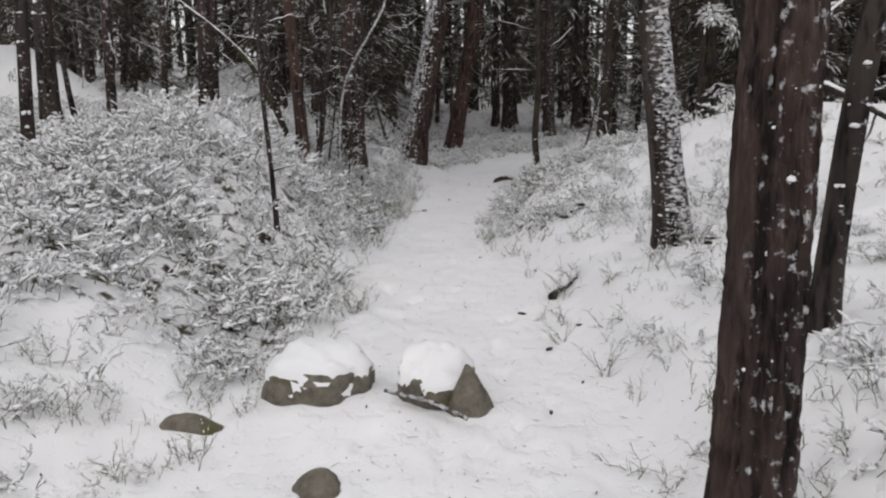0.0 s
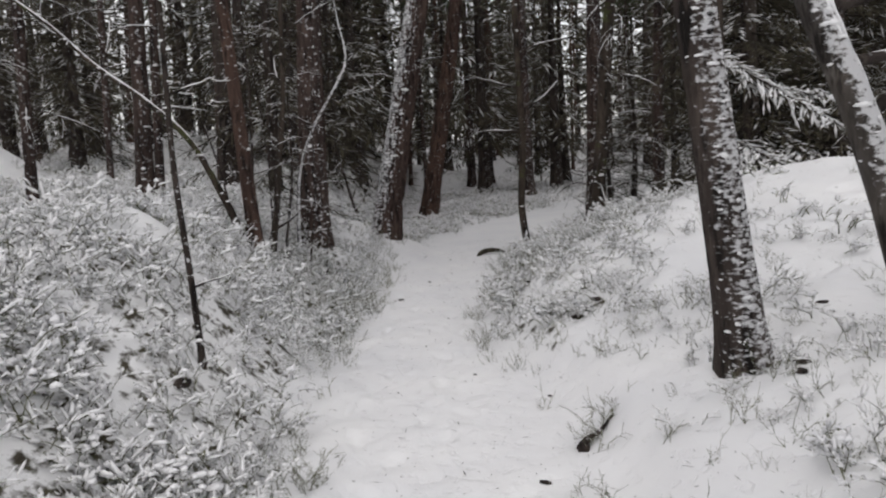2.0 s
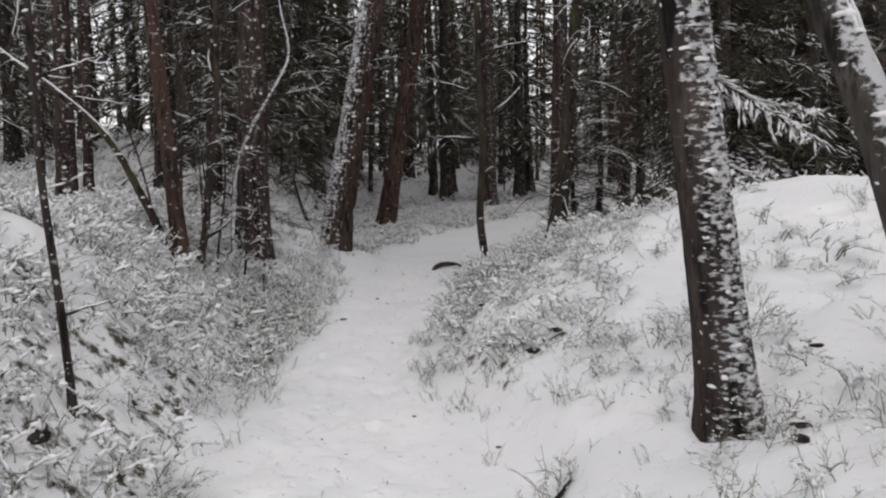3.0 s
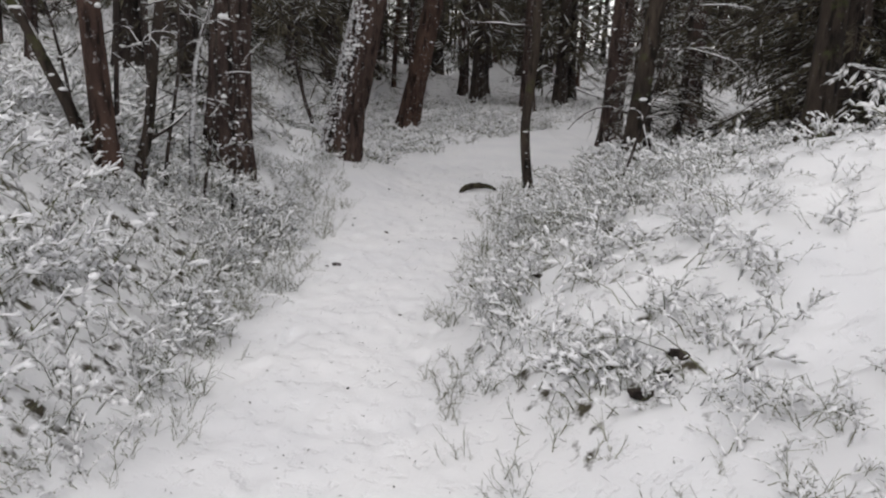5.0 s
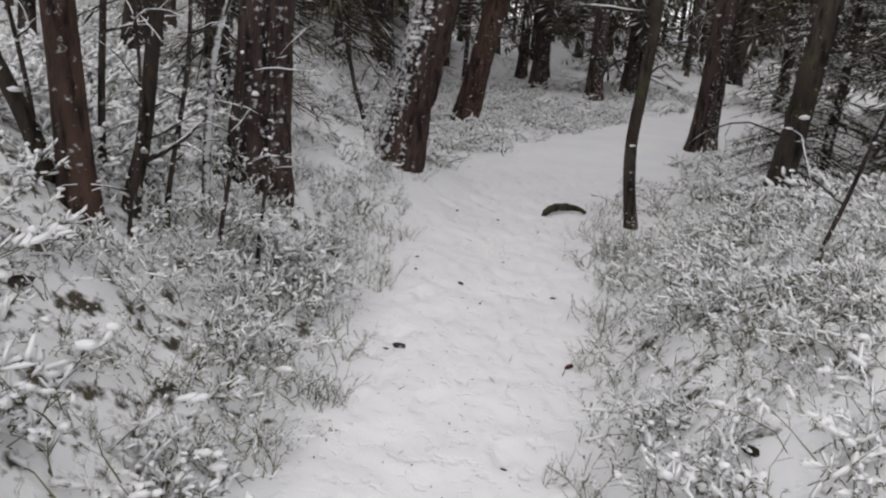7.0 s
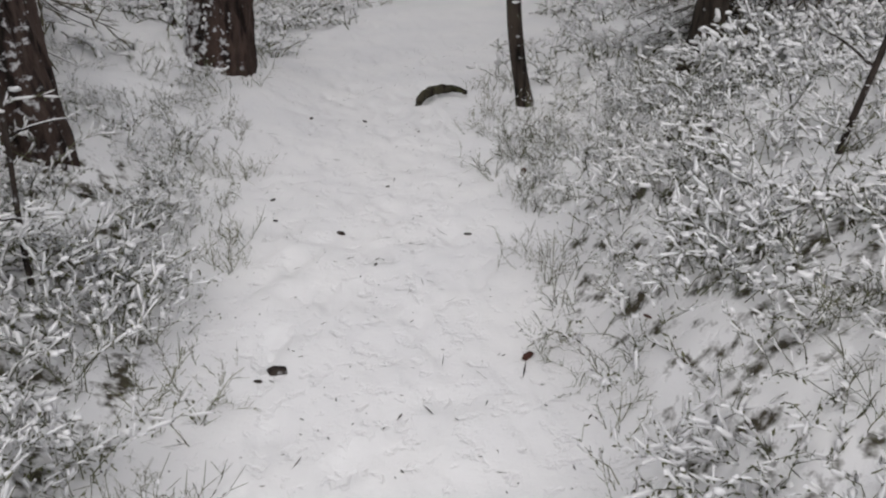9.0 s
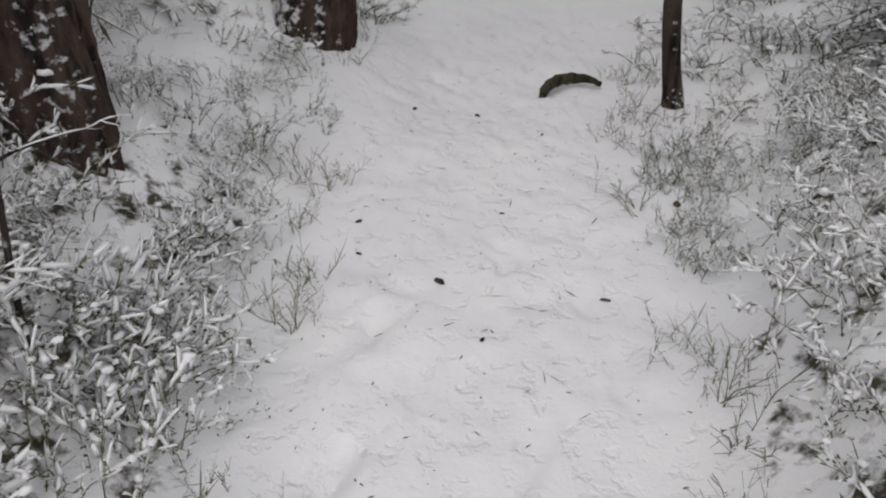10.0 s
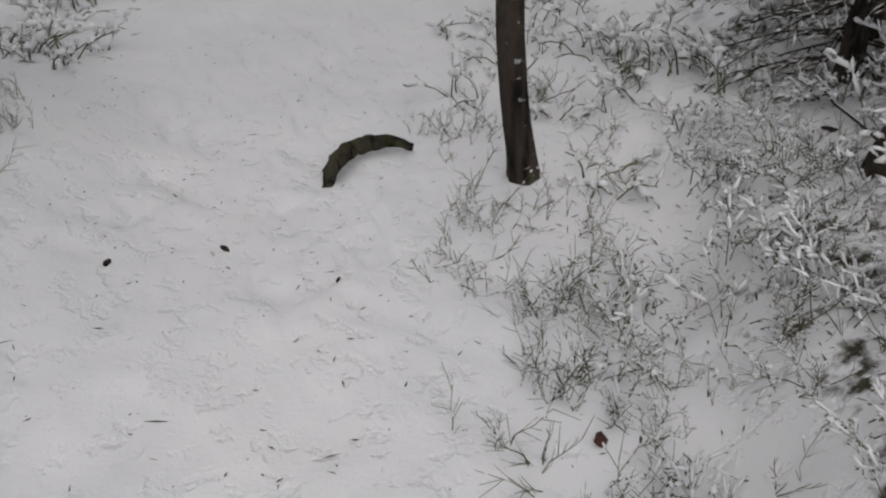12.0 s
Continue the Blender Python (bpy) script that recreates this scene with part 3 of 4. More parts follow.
pine("pine_tree", 1.04, 2.18, 0.112, (0.005, 0.0), "thick old pine with furrowed dark brown bark and snow specks", PINE, rough=0.42, plates=5.5, segs=110, rings=420, blobs=130, wind=(0.8, -1), spread=0.9, size=0.010, seed=11, low_branch=2.6)
pine("pine_tree", 1.78, 5.6, 0.122, (-0.125, 0.01), "pine trunk plastered with wind-blown snow", CRUST, rough=0.14, segs=60, rings=260, blobs=420, wind=(0.45, -0.9), spread=0.85, size=0.011, seed=12, dead=4, low_branch=2.3, tall=11)
pine("pine_tree", -1.68, 10.08, 0.082, (-0.055, 0.0), "slender reddish pine with nearly snow-free bark", RED, rough=0.08, segs=40, rings=160, blobs=14, seed=13, dead=5, tall=12)
pine("pine_tree", -1.32, 11.98, 0.19, (0.045, 0.005), "stout dark pine with snow flecks on rough bark", PINE, rough=0.32, plates=4.5, segs=80, rings=260, blobs=130, wind=(-0.2, -1), spread=1.1, size=0.02, seed=14, low_branch=2.6)
pine("pine_tree", -0.48, 13.9, 0.215, (0.20, 0.01), "leaning old pine, snow-plastered on one side, red-brown on the other", CRUST_L, rough=0.34, plates=4.5, flare=1.2, segs=90, rings=300, blobs=700, wind=(-1, -0.45), spread=0.5, size=0.024, seed=15, dead=4, low_branch=3)
pine("pine_tree", 0.24, 20.5, 0.22, (0.19, 0.0), "leaning dark pine with bare furrowed bark", RED, flare=1.2, rough=0.3, plates=4.5, segs=48, rings=180, blobs=30, seed=16, dead=3, low_branch=4)
pine("pine_tree", 3.93, 18.78, 0.20, (0.02, 0.0), "straight dark pine beside the bend of the path", PINE, segs=40, rings=140, blobs=30, seed=17, dead=10)
pine("pine_tree", 2.56, 12.55, 0.10, (0.085, -0.01), "thin mossy spruce trunk with dead lower twigs", MOSSY, rough=0.09, segs=36, rings=150, blobs=24, seed=18, dead=16, low_branch=0.5, category="spruce tree", crown_size=0.6)
pine("pine_tree", -3.2, 6.35, 0.055, (0.05, 0.02), "slim dark trunk standing in snowy heath", DARK, rough=0.06, segs=24, rings=80, blobs=30, seed=19, dead=4, tall=8, crown_size=0.5)
for i, (x, y, r, lx, nm) in enumerate(((-5.0, 10.3, 0.13, 0.02, "broad"), (-4.75, 11.6, 0.075, 0.03, "slim"), (-3.55, 12.2, 0.12, 0.04, "straight"), (-2.75, 13.6, 0.16, 0.03, "broad"), (-3.9, 13.84, 0.075, 0.05, "slim"),
                                       (-3.5, 16.2, 0.12, 0.04, "straight"), (-3.6, 18.3, 0.13, 0.04, "straight"), (-6.0, 17.3, 0.07, 0.04, "slim"), (1.93, 29.7, 0.16, 0.0, "far"), (2.7, 30.7, 0.13, -0.02, "far"), (3.5, 26.5, 0.21, 0.0, "far"))):
    pine("pine_tree", x, y, r, (lx, 0.01), nm + " dark pine trunk with flecks of snow", PINE if i % 3 else DARK, rough=0.12, segs=28, rings=100, blobs=26, seed=30 + i, dead=9 if y < 25 else 14)

crooked("forked_tree", 2.52, 5.3, [(-0.10, 0.05, 0.55), (-0.26, 0.12, 1.15), (-0.46, 0.22, 1.75), (-0.60, 0.3, 2.6), (-0.6, 0.4, 5.0), (-0.5, 0.5, 8.0)], 0.095, 0.03, "frosted leaning tree with forked limbs, on the snowy mound", BIRCH,
        [(0.15, (1, 0.1, 0.05), 1.1), (0.16, (1, -0.2, 0.3), 1.2), (0.2, (1, 0.3, -0.1), 0.9), (0.23, (0.9, 0.1, 0.2), 1.3), (0.28, (1, 0.4, 0.1), 1.2), (0.32, (-0.7, 0.4, 0.3), 1.0)], 32, 120, 220, (0.5, -0.85), 0.02, 21, "deciduous tree", 0.012, 0.05, 3)
crooked("leaning_tree", 1.76, 3.3, [(0.03, -0.01, 0.6), (0.13, -0.03, 1.6), (0.3, 0.0, 3.5), (0.4, 0.1, 7)], 0.062, 0.02, "slim dark trunk leaning beside the thick pine", DARK, [(0.5, (0.6, 0.5, 0.2), 0.7), (0.6, (-0.2, 0.8, 0.2), 0.6)], 24, 90, 60, (-0.3, -1), 0.014, 22)
crooked("arched_tree", -1.85, 10.1, [(-0.18, -0.05, 0.55), (-0.42, -0.1, 1.05), (-0.78, -0.2, 1.45), (-1.25, -0.3, 1.85), (-1.62, -0.4, 2.25), (-1.9, -0.5, 2.5)], 0.045, 0.014, "arched bare tree bowed under a ridge of snow", MOSSY,
        [(0.55, (0.8, 0.2, 0.05), 0.6), (0.8, (-0.5, 0.2, 0.8), 0.8), (0.9, (-0.8, 0.1, 0.0), 0.5), (0.7, (0.2, 0.3, 0.9), 0.7)], 16, 70, 30, (0, -1), 0.012, 23, "deciduous tree", 0.003)
crooked("mossy_tree", -1.58, 10.4, [(0.07, 0.02, 0.35), (0.12, 0.04, 0.8), (0.22, 0.06, 1.5), (0.3, 0.1, 3.0), (0.35, 0.1, 5)], 0.042, 0.015, "mossy bent sapling with a snowy side limb", MOSSY, [(0.1, (0.8, -0.1, 0.5), 0.5), (0.4, (-0.5, 0.2, 0.6), 0.6), (0.5, (0.6, -0.2, 0.4), 0.7)], 16, 60, 20, (0, -1), 0.012, 24)
crooked("bowed_birch", -1.35, 10.9, [(0.02, 0.0, 0.6), (0.08, 0.0, 1.1), (0.25, 0.02, 1.55), (0.5, 0.02, 1.95), (0.68, 0.05, 2.3), (0.62, 0.1, 2.8), (0.5, 0.1, 3.6)], 0.028, 0.008, "thin bowed sapling outlined with snow", BIRCH,
        [(0.35, (0.3, 0, 0.9), 0.5), (0.55, (0.9, 0.1, 0.3), 0.9), (0.62, (0.8, 0.1, 0.0), 0.6), (0.45, (-0.5, 0, 0.4), 0.5)], 14, 60, 14, (0, -1), 0.010, 25, "deciduous tree", 0.001)
for i, (x, y, lx, r, h) in enumerate(((-1.8, 10.6, 0.02, 0.023, 5), (-1.45, 10.55, 0.1, 0.016, 3), (-1.2, 10.65, 0.09, 0.015, 3), (-1.95, 10.25, -0.2, 0.014, 2.4), (-1.5, 10.2, 0.05, 0.012, 2.2), (-1.05, 10.9, 0.03, 0.012, 2.6), (-1.62, 10.75, -0.03, 0.014, 3.5))):
    crooked("sapling", x, y, [(lx * h * 0.3 + 0.04, 0, h * 0.3), (lx * h * 0.6 - 0.03, 0.02, h * 0.6), (lx * h, 0, h)], r, 0.004, "thin bare sapling with snowy twigs beside pines", DARK,
            [(0.2 + 0.1 * k, (math.cos(k * 2.4 + i), math.sin(k * 2.4 + i), 0.5), 0.4) for k in range(6)], 8, 30, 10, (0, -1), 0.01, 40 + i)
crooked("dead_sapling", -1.19, 6.15, [(-0.02, 0, 0.5), (-0.06, 0.01, 1.1), (-0.06, 0.02, 2.0), (-0.1, 0.02, 3.4)], 0.022, 0.012, "thin bare dark sapling rising from snowy heath", DARK,
        [(0.2, (0.8, 0.1, 0.2), 0.25), (0.5, (0.8, 0.1, 0.3), 0.3), (0.6, (-0.8, 0.1, 0.4), 0.3)], 10, 50, 26, (0.3, -1), 0.009, 26)
crooked("dead_sapling", 1.93, 10.4, [(0.08, 0, 0.35), (0.2, 0.02, 0.8), (0.4, 0.02, 1.4), (0.52, 0.0, 2.0)], 0.014, 0.005, "thin leaning dead sapling in the heath beside the path", DARK,
        [(0.25, (-0.7, 0.1, 0.3), 0.25), (0.4, (0.8, 0.1, 0.1), 0.35), (0.55, (-0.6, 0.2, 0.3), 0.3), (0.7, (0.8, -0.1, 0.3), 0.4)], 8, 36, 14, (0, -1), 0.008, 31)
crooked("dead_stick", -1.0, 16.0, [(-0.15, 0, 0.5), (-0.3, 0, 1.1), (-0.5, 0, 1.8)], 0.035, 0.015, "dead leaning stick stuck in the snow", DARK, [(0.5, (-0.3, 0, 0.8), 0.4)], 10, 30, 0, (0, -1), 0.01, 27)
crooked("crooked_tree", 1.75, 13.64, [(-0.055, 0, 0.35), (-0.095, 0, 0.75), (-0.07, 0, 1.25), (-0.035, 0, 1.75), (-0.05, 0, 2.4), (-0.08, 0, 4), (-0.1, 0, 8)], 0.058, 0.03, "slim crooked trunk standing at the path's edge", MOSSY,
        [(0.2, (0.6, 0.2, 0.4), 0.3), (0.26, (-0.7, 0.1, 0.2), 0.8), (0.3, (0.8, 0.1, 0.3), 0.9), (0.34, (-0.8, 0.3, 0.3), 0.9), (0.4, (0.7, -0.3, 0.4), 1.0)], 24, 110, 10, (0.4, -1), 0.012, 28, rough=0.06)
crooked("snag", -5.0, 11.0, [(-0.05, 0, 0.4), (-0.1, 0, 0.9)], 0.045, 0.035, "short dead snag among the trees", DARK, (), 10, 16, 6, (0, -1), 0.012, 29)

# far and middle stand
SPRUCE = [  # four grown in the stand, the last one close to the path
    spruce_meshes(100, 9.0, 1.9, 0.5, 0.6, twigs=20, tw=0.015, fine=0.75), spruce_meshes(101, 7.0, 1.6, 0.4, 0.6, twigs=20, tw=0.014, fine=0.75), spruce_meshes(102, 11.0, 2.2, 1.2, 0.6, 0.42, twigs=20, tw=0.016, fine=0.75), spruce_meshes(103, 3.2, 0.95, 0.15, 0.7, 0.16, 7, 36, 0.0055, 0.36, True, 0.009),
    spruce_meshes(104, 9.0, 2.1, 0.3, 0.4, 0.22, 7, 34, 0.011, 0.42, True, 0.022),
    spruce_meshes(105, 9.0, 2.0, 0.5, 0.65, 0.45, 5, 14, 0.030, 0.85, True), spruce_meshes(106, 11.0, 2.1, 1.5, 0.6, 0.5, 5, 14, 0.030, 0.85, True),
    spruce_meshes(107, 4.2, 1.35, 0.2, 1.0, 0.26, 6, 30, 0.010, 0.36, True, 0.024)]


def spruce(kind, x, y, scale, turn, label):
    root = tagged(new("spruce_tree", None), label, "spruce tree", "spruces among the pines")
    for nm, me in zip(("trunk", "needles", "snow_load"), SPRUCE[kind]):
        tagged(part(nm, me, root), kind="" if nm == "trunk" else "stuff")
    root.matrix_basis = pose(x, y, ground_z(x, y) - 0.05, 0, 0, turn) @ Matrix.Scale(scale, 4)
    return root


spruce(4, 4.9, 12.9, 1.0, 20, "big dark spruce with snow-laden lower branches behind the mound")


def boughed_spruce(x, y, tall, boughs, label):
    """A bare-stemmed spruce with a few drooping boughs under heavy snow."""
    g = np.random.default_rng(314)
    root = tagged(new("spruce_tree", None), label, "spruce tree", "spruces among the pines")
    root.location = (x, y, ground_z(x, y))
    z0 = root.location.z
    (v, f), pts, rad = bark_trunk([(0, 0, -0.3), (0.03, 0.02, tall * 0.5), (0.02, 0.0, tall)], 0.13, 0.02, 20, 60, 0.12, 4.0, 314)
    part("trunk", Soup().add(v, f).mesh("trunk", [MOSSY]), root)
    high = [(x, y, z0 + 3.0 + 0.36 * i, math.cos(2.4 * i), math.sin(2.4 * i), -0.25, 1.7 - 0.08 * i) for i in range(15)]
    for k, (px, py, pz, wx, wy, wz, ln) in enumerate(list(boughs) + high):
        heavy = k < len(boughs)
        wood, green, snow = Soup(), Soup(), Soup()
        axis, bs, en = spray(g, np.array([px - x, py - y, pz - z0]), (wx, wy, wz), ln, 80, 0.02, 0.1, 0.42)
        wood.add(*tube(axis, np.linspace(0.018, 0.004, len(axis)), 5))
        for _ in range(3):
            t = g.uniform(0.1, 1.0, (len(bs), 1))
            p = bs + (en - bs) * t
            q = p + (en - bs) * g.uniform(0.2, 0.45, (len(bs), 1)) + g.normal(0, 0.045, bs.shape) - [0, 0, 0.02]
            green.add(*spindles(p, q, 0.011, 0, 0.6))
            w = g.random(len(bs)) < (0.8 if heavy else 0.15)
            snow.add(*spindles(p[w] + (q[w] - p[w]) * 0.05, q[w], g.uniform(0.010, 0.020, w.sum()), 0.012, 0.9))
        green.add(*spindles(bs, en, 0.015, 0, 0.6))
        w = g.random(len(bs)) < (0.85 if heavy else 0.2)
        snow.add(*spindles(bs[w], en[w], g.uniform(0.014, 0.028, w.sum()), 0.014, 0.7))
        arm = part("bough", wood.mesh("bough", [DARK]), root)
        tagged(part("needles", green.mesh("needles", [NEEDLE]), arm), kind="stuff")
        tagged(part("snow_load", snow.mesh("snow_load", [SNOW]), arm), kind="stuff")
    return root


boughed_spruce(3.8, 11.3, 9.5, ((3.8, 11.3, 2.62, 0.42, -0.75, -0.42, 1.7), (3.8, 11.3, 1.66, 0.22, -0.9, -0.2, 1.75), (3.8, 11.3, 2.3, 0.8, -0.5, -0.12, 1.35), (3.8, 11.3, 2.7, -0.2, -0.8, -0.2, 1.0)), "mossy spruce with a few boughs bowed under snow behind the mound")
spruce(4, 5.7, 14.3, 0.9, 120, "dark spruce with drooping snowy branches")
spruce(3, 2.98, 13.25, 0.72, 200, "small dense dark spruce bush beside a mossy trunk")
spruce(3, 3.35, 13.6, 0.9, 50, "small bushy spruce with snow on its twigs")
spruce(1, -2.05, 13.4, 0.85, 70, "slim dark spruce among pine trunks")
for i, (x, y, s) in enumerate(((6.6, 13.6, 1.0), (7.4, 15.6, 1.1), (8.2, 14.6, 1.0), (7.3, 17.0, 1.2), (-2.4, 17.6, 0.8), (-1.5, 22.5, 1.0), (-3.3, 24.5, 1.1), (8.3, 20.5, 0.9), (-0.9, 30.5, 1.1), (-4.6, 21.5, 1.1), (-2.2, 27.2, 1.2), (-5.6, 26.5, 1.2), (-3.6, 31.0, 1.3))):
    spruce(i % 3 if y < 20 else 5 + i % 2, x, y, s, 47 * i, "dark spruce dusted with snow in the stand")
for i, (x, y) in enumerate(((9.5, 17.5), (10.8, 20.5), (12.5, 18.5), (11.2, 15.2), (13.8, 22.5), (9.8, 24.0), (12.0, 27.0), (15.0, 19.5), (8.6, 27.5))):
    spruce(5 + i % 2, x, y, 1.0 + 0.05 * (i % 4), 61 * i, "dark spruce dusted with snow in the stand")
g0 = np.random.default_rng(5)
placed = [(6.6, 13.6), (7.4, 15.6), (8.2, 14.6), (7.3, 17.0), (-1.5, 22.5), (4.9, 13.2), (4.2, 14.2), (0.28, 19.5), (3.64, 17.85)]
tries = 0
while len(placed) < 175 and tries < 9000:
    tries += 1
    ang, d = g0.uniform(-48, 48), 15 + 33 * g0.random() ** 0.9
    x, y = d * math.sin(radians(ang)), 4 + d * math.cos(radians(ang))
    c = float(np.interp(y, KY, KC))
    if abs(x - c) < 1.6 + 0.02 * y or min(math.hypot(x - a, y - b) for a, b in placed) < 1.6 or (y < 26 and -1.5 < x < c) or (ang < -12 and d > 22 and tries % 2):
        continue
    placed.append((x, y))
    k = len(placed)
    if k % 5 < 3:
        spruce(int(g0.integers(5, 7)) if y > 24 else int(g0.integers(0, 3)), x, y, g0.uniform(0.8, 1.25), g0.uniform(0, 360), "dark spruce dusted with snow in the stand")
    else:
        pine("pine_tree", x, y, g0.uniform(0.07, 0.17), (g0.normal(0.01, 0.03), 0), "dark pine trunk with snowy dead branches in the stand", PINE if k % 2 else RED, rough=0.1, segs=16, rings=50, blobs=20, size=0.03, seed=500 + k, dead=12, tall=g0.uniform(11, 15), single=False)


def far_woods():
    """The closed wall of forest beyond the stand, all round the place."""
    g = np.random.default_rng(91)
    s = Soup()
    for k in range(640):
        ang = g.uniform(-75, 75) if k < 320 else g.uniform(2, 60) if k < 520 else g.uniform(75, 285)
        d = g.uniform(44, 75) if k < 520 else g.uniform(22, 60)
        x, y = d * math.sin(radians(ang)), 5 + d * math.cos(radians(ang))
        if k >= 520 and abs(x) < 3:
            continue
        if (-40 < ang < -10 or 1 < ang < 17) and g.random() < 0.55:
            continue
        z, tall = ground_z(x, y), g.uniform(11, 19)
        s.add(*tube([(x, y, z - 0.3), (x + g.normal(0, 0.2), y, z + tall)], [g.uniform(0.1, 0.2), 0.03], 5), 0)
        n = 80
        rel = g.random(n) ** 0.8
        wide = g.uniform(1.2, 2.4) * (1 - rel) ** 0.7 + 0.2
        a = g.uniform(0, 6.283, n)
        st = np.stack([np.full(n, x), np.full(n, y), z + 0.4 + rel * (tall - 0.5)], 1) + g.normal(0, 0.12, (n, 3))
        en = st + np.stack([np.cos(a) * wide, np.sin(a) * wide, -g.uniform(0.0, 0.6, n) * wide], 1)
        s.add(*spindles(st, en, g.uniform(0.14, 0.32, n), 0, 0.5), 1)
        w = g.random(n) < 0.4
        s.add(*spindles(st[w] + (en[w] - st[w]) * 0.35, en[w], 0.09, 0.06, 0.5), 2)
    tagged(new("far_woods", s.mesh("far_woods", [DARK, NEEDLE, SNOW])), "dark snow-dusted conifer forest closing the distance", "forest", kind="stuff")


far_woods()

# ---- stones and fallen wood ----
def stone(x, y, sx, sy, sz, seed, label, cap=True, sink=0.35, cut=0.25, turn=0.0, taper=0.0):
    z0 = ground_z(x, y)
    v0, f0 = BALL3
    n = fbm(v0[:, 0] * 1.2 + seed, v0[:, 1] * 1.2, v0[:, 2] * 1.2, seed, 4)
    v = v0 * (1 + 0.9 * n[:, None])
    v = np.sign(v) * np.abs(v) ** 0.8 * np.array([sx, sy, sz])
    v[:, :2] *= 1 - taper * np.clip(v[:, 2:] / sz, -0.3, 1)
    c, s = math.cos(radians(turn)), math.sin(radians(turn))
    v = np.stack([v[:, 0] * c - v[:, 1] * s, v[:, 0] * s + v[:, 1] * c, v[:, 2]], 1)
    ob = tagged(new("stone", Soup().add(v, [f0]).mesh("stone", [STONE])), label, "stone", "stones in the snow")
    ob.location = (x, y, z0 + sz * (0.5 - sink))
    if cap:
        nn = fbm(v[:, 0] * 9 + seed, v[:, 1] * 9, v[:, 2] * 9, seed + 3, 3)
        top = v.copy()
        top[:, 2] += np.maximum(0.008, 0.030 + 0.06 * nn + 0.09 * np.minimum(fbm(v[:, 0] * 34, v[:, 1] * 34, v[:, 2] * 34, seed, 2), 0.06))
        top[:, :2] *= 0.985
        keep = (v[f0].mean(1)[:, 2] / sz + 0.8 * nn[f0].mean(1)) > cut
        used = np.unique(f0[keep])
        new_id = np.full(len(v), -1)
        new_id[used] = np.arange(len(used))
        rim = np.zeros(len(v), bool)
        rim[np.unique(f0[~keep])] = True
        w = top[used].copy()
        w[rim[used]] = v[used][rim[used]] * 0.99
        part("snow_cap", Soup().add(w, [new_id[f0[keep]]]).mesh("snow_cap", [SNOW]), ob, "uneven cap of snow")
    return ob


stone(-0.47, 3.80, 0.28, 0.20, 0.20, 3, "low mossy boulder capped with snow beside the footpath", turn=-8, cut=-0.12)
stone(0.10, 3.70, 0.18, 0.16, 0.17, 8, "angular mossy boulder capped with snow beside the footpath", turn=25, cut=-0.1)
stone(0.255, 3.57, 0.09, 0.075, 0.17, 21, "upright wedge of mossy stone leaning on a boulder", False, 0.3, turn=20, taper=0.62)
stone(-1.03, 3.40, 0.15, 0.08, 0.06, 5, "flat brown stone half buried in snow", False, 0.62, taper=0.4)
stone(-0.34, 2.86, 0.105, 0.11, 0.07, 6, "small brown stone half buried in snow", False, 0.62, taper=0.4)


def fallen(name, pts, radii, label, bark, ends=True, snow=0.0):
    root = new(name, None)
    p0 = np.array(pts[0], float)
    z = ground_z(p0[0], p0[1])
    root.location = (p0[0], p0[1], z)
    line = curve_points(np.array(pts, float) - [p0[0], p0[1], 0], 24)
    line = line + np.random.default_rng(len(label) + 1).normal(0, 0.05, (24, 3)) * radii[1] * [1, 1, 0.5]
    r = np.interp(np.linspace(0, 1, 24), np.linspace(0, 1, len(radii)), radii)
    g = np.random.default_rng(len(label))
    part("wood", Soup().add(*tube(line, r[:, None] * (1 + 0.3 * (g.random((24, 14)) - 0.5) + 0.2 * (g.random((24, 1)) - 0.5)), 14)).mesh("wood", [bark]), root)
    if snow:
        part("snow_ridge", Soup().add(*tube(line[2:-2] + [0, 0, snow], r[2:-2] * (0.7 + 0.3 * g.random(20)), 8)).mesh("snow_ridge", [SNOW]), root, "ridge of snow")
    return tagged(root, label, "fallen branch")


fallen("fallen_branch", [(0.955, 13.82, 0.0), (1.0, 13.92, 0.03), (1.08, 14.01, 0.05), (1.19, 14.06, 0.055), (1.31, 14.07, 0.045), (1.4, 14.03, 0.02)], (0.018, 0.033, 0.036, 0.038, 0.029, 0.016), "mossy arched branch lying across the snowy path", STICK)
fallen("dead_stick", [(0.92, 5.63, 0.02), (0.94, 5.69, 0.03), (1.03, 5.75, 0.06), (1.13, 5.85, 0.115)], (0.034, 0.018, 0.011, 0.007), "short dark stick lying in the snow", DARK)
fallen("fallen_branch", [(-0.14, 3.58, 0.06), (0.06, 3.46, 0.05), (0.18, 3.36, 0.04), (0.24, 3.26, 0.05)], (0.008, 0.014, 0.013, 0.008), "thin bare branch lying against a boulder", BIRCH)
fallen("fallen_log", [(-4.6, 11.8, 0.04), (-4.1, 12.0, 0.06), (-3.5, 12.3, 0.08)], (0.06, 0.06, 0.05), "snow-covered log lying behind the heath", DARK, True, 0.025)


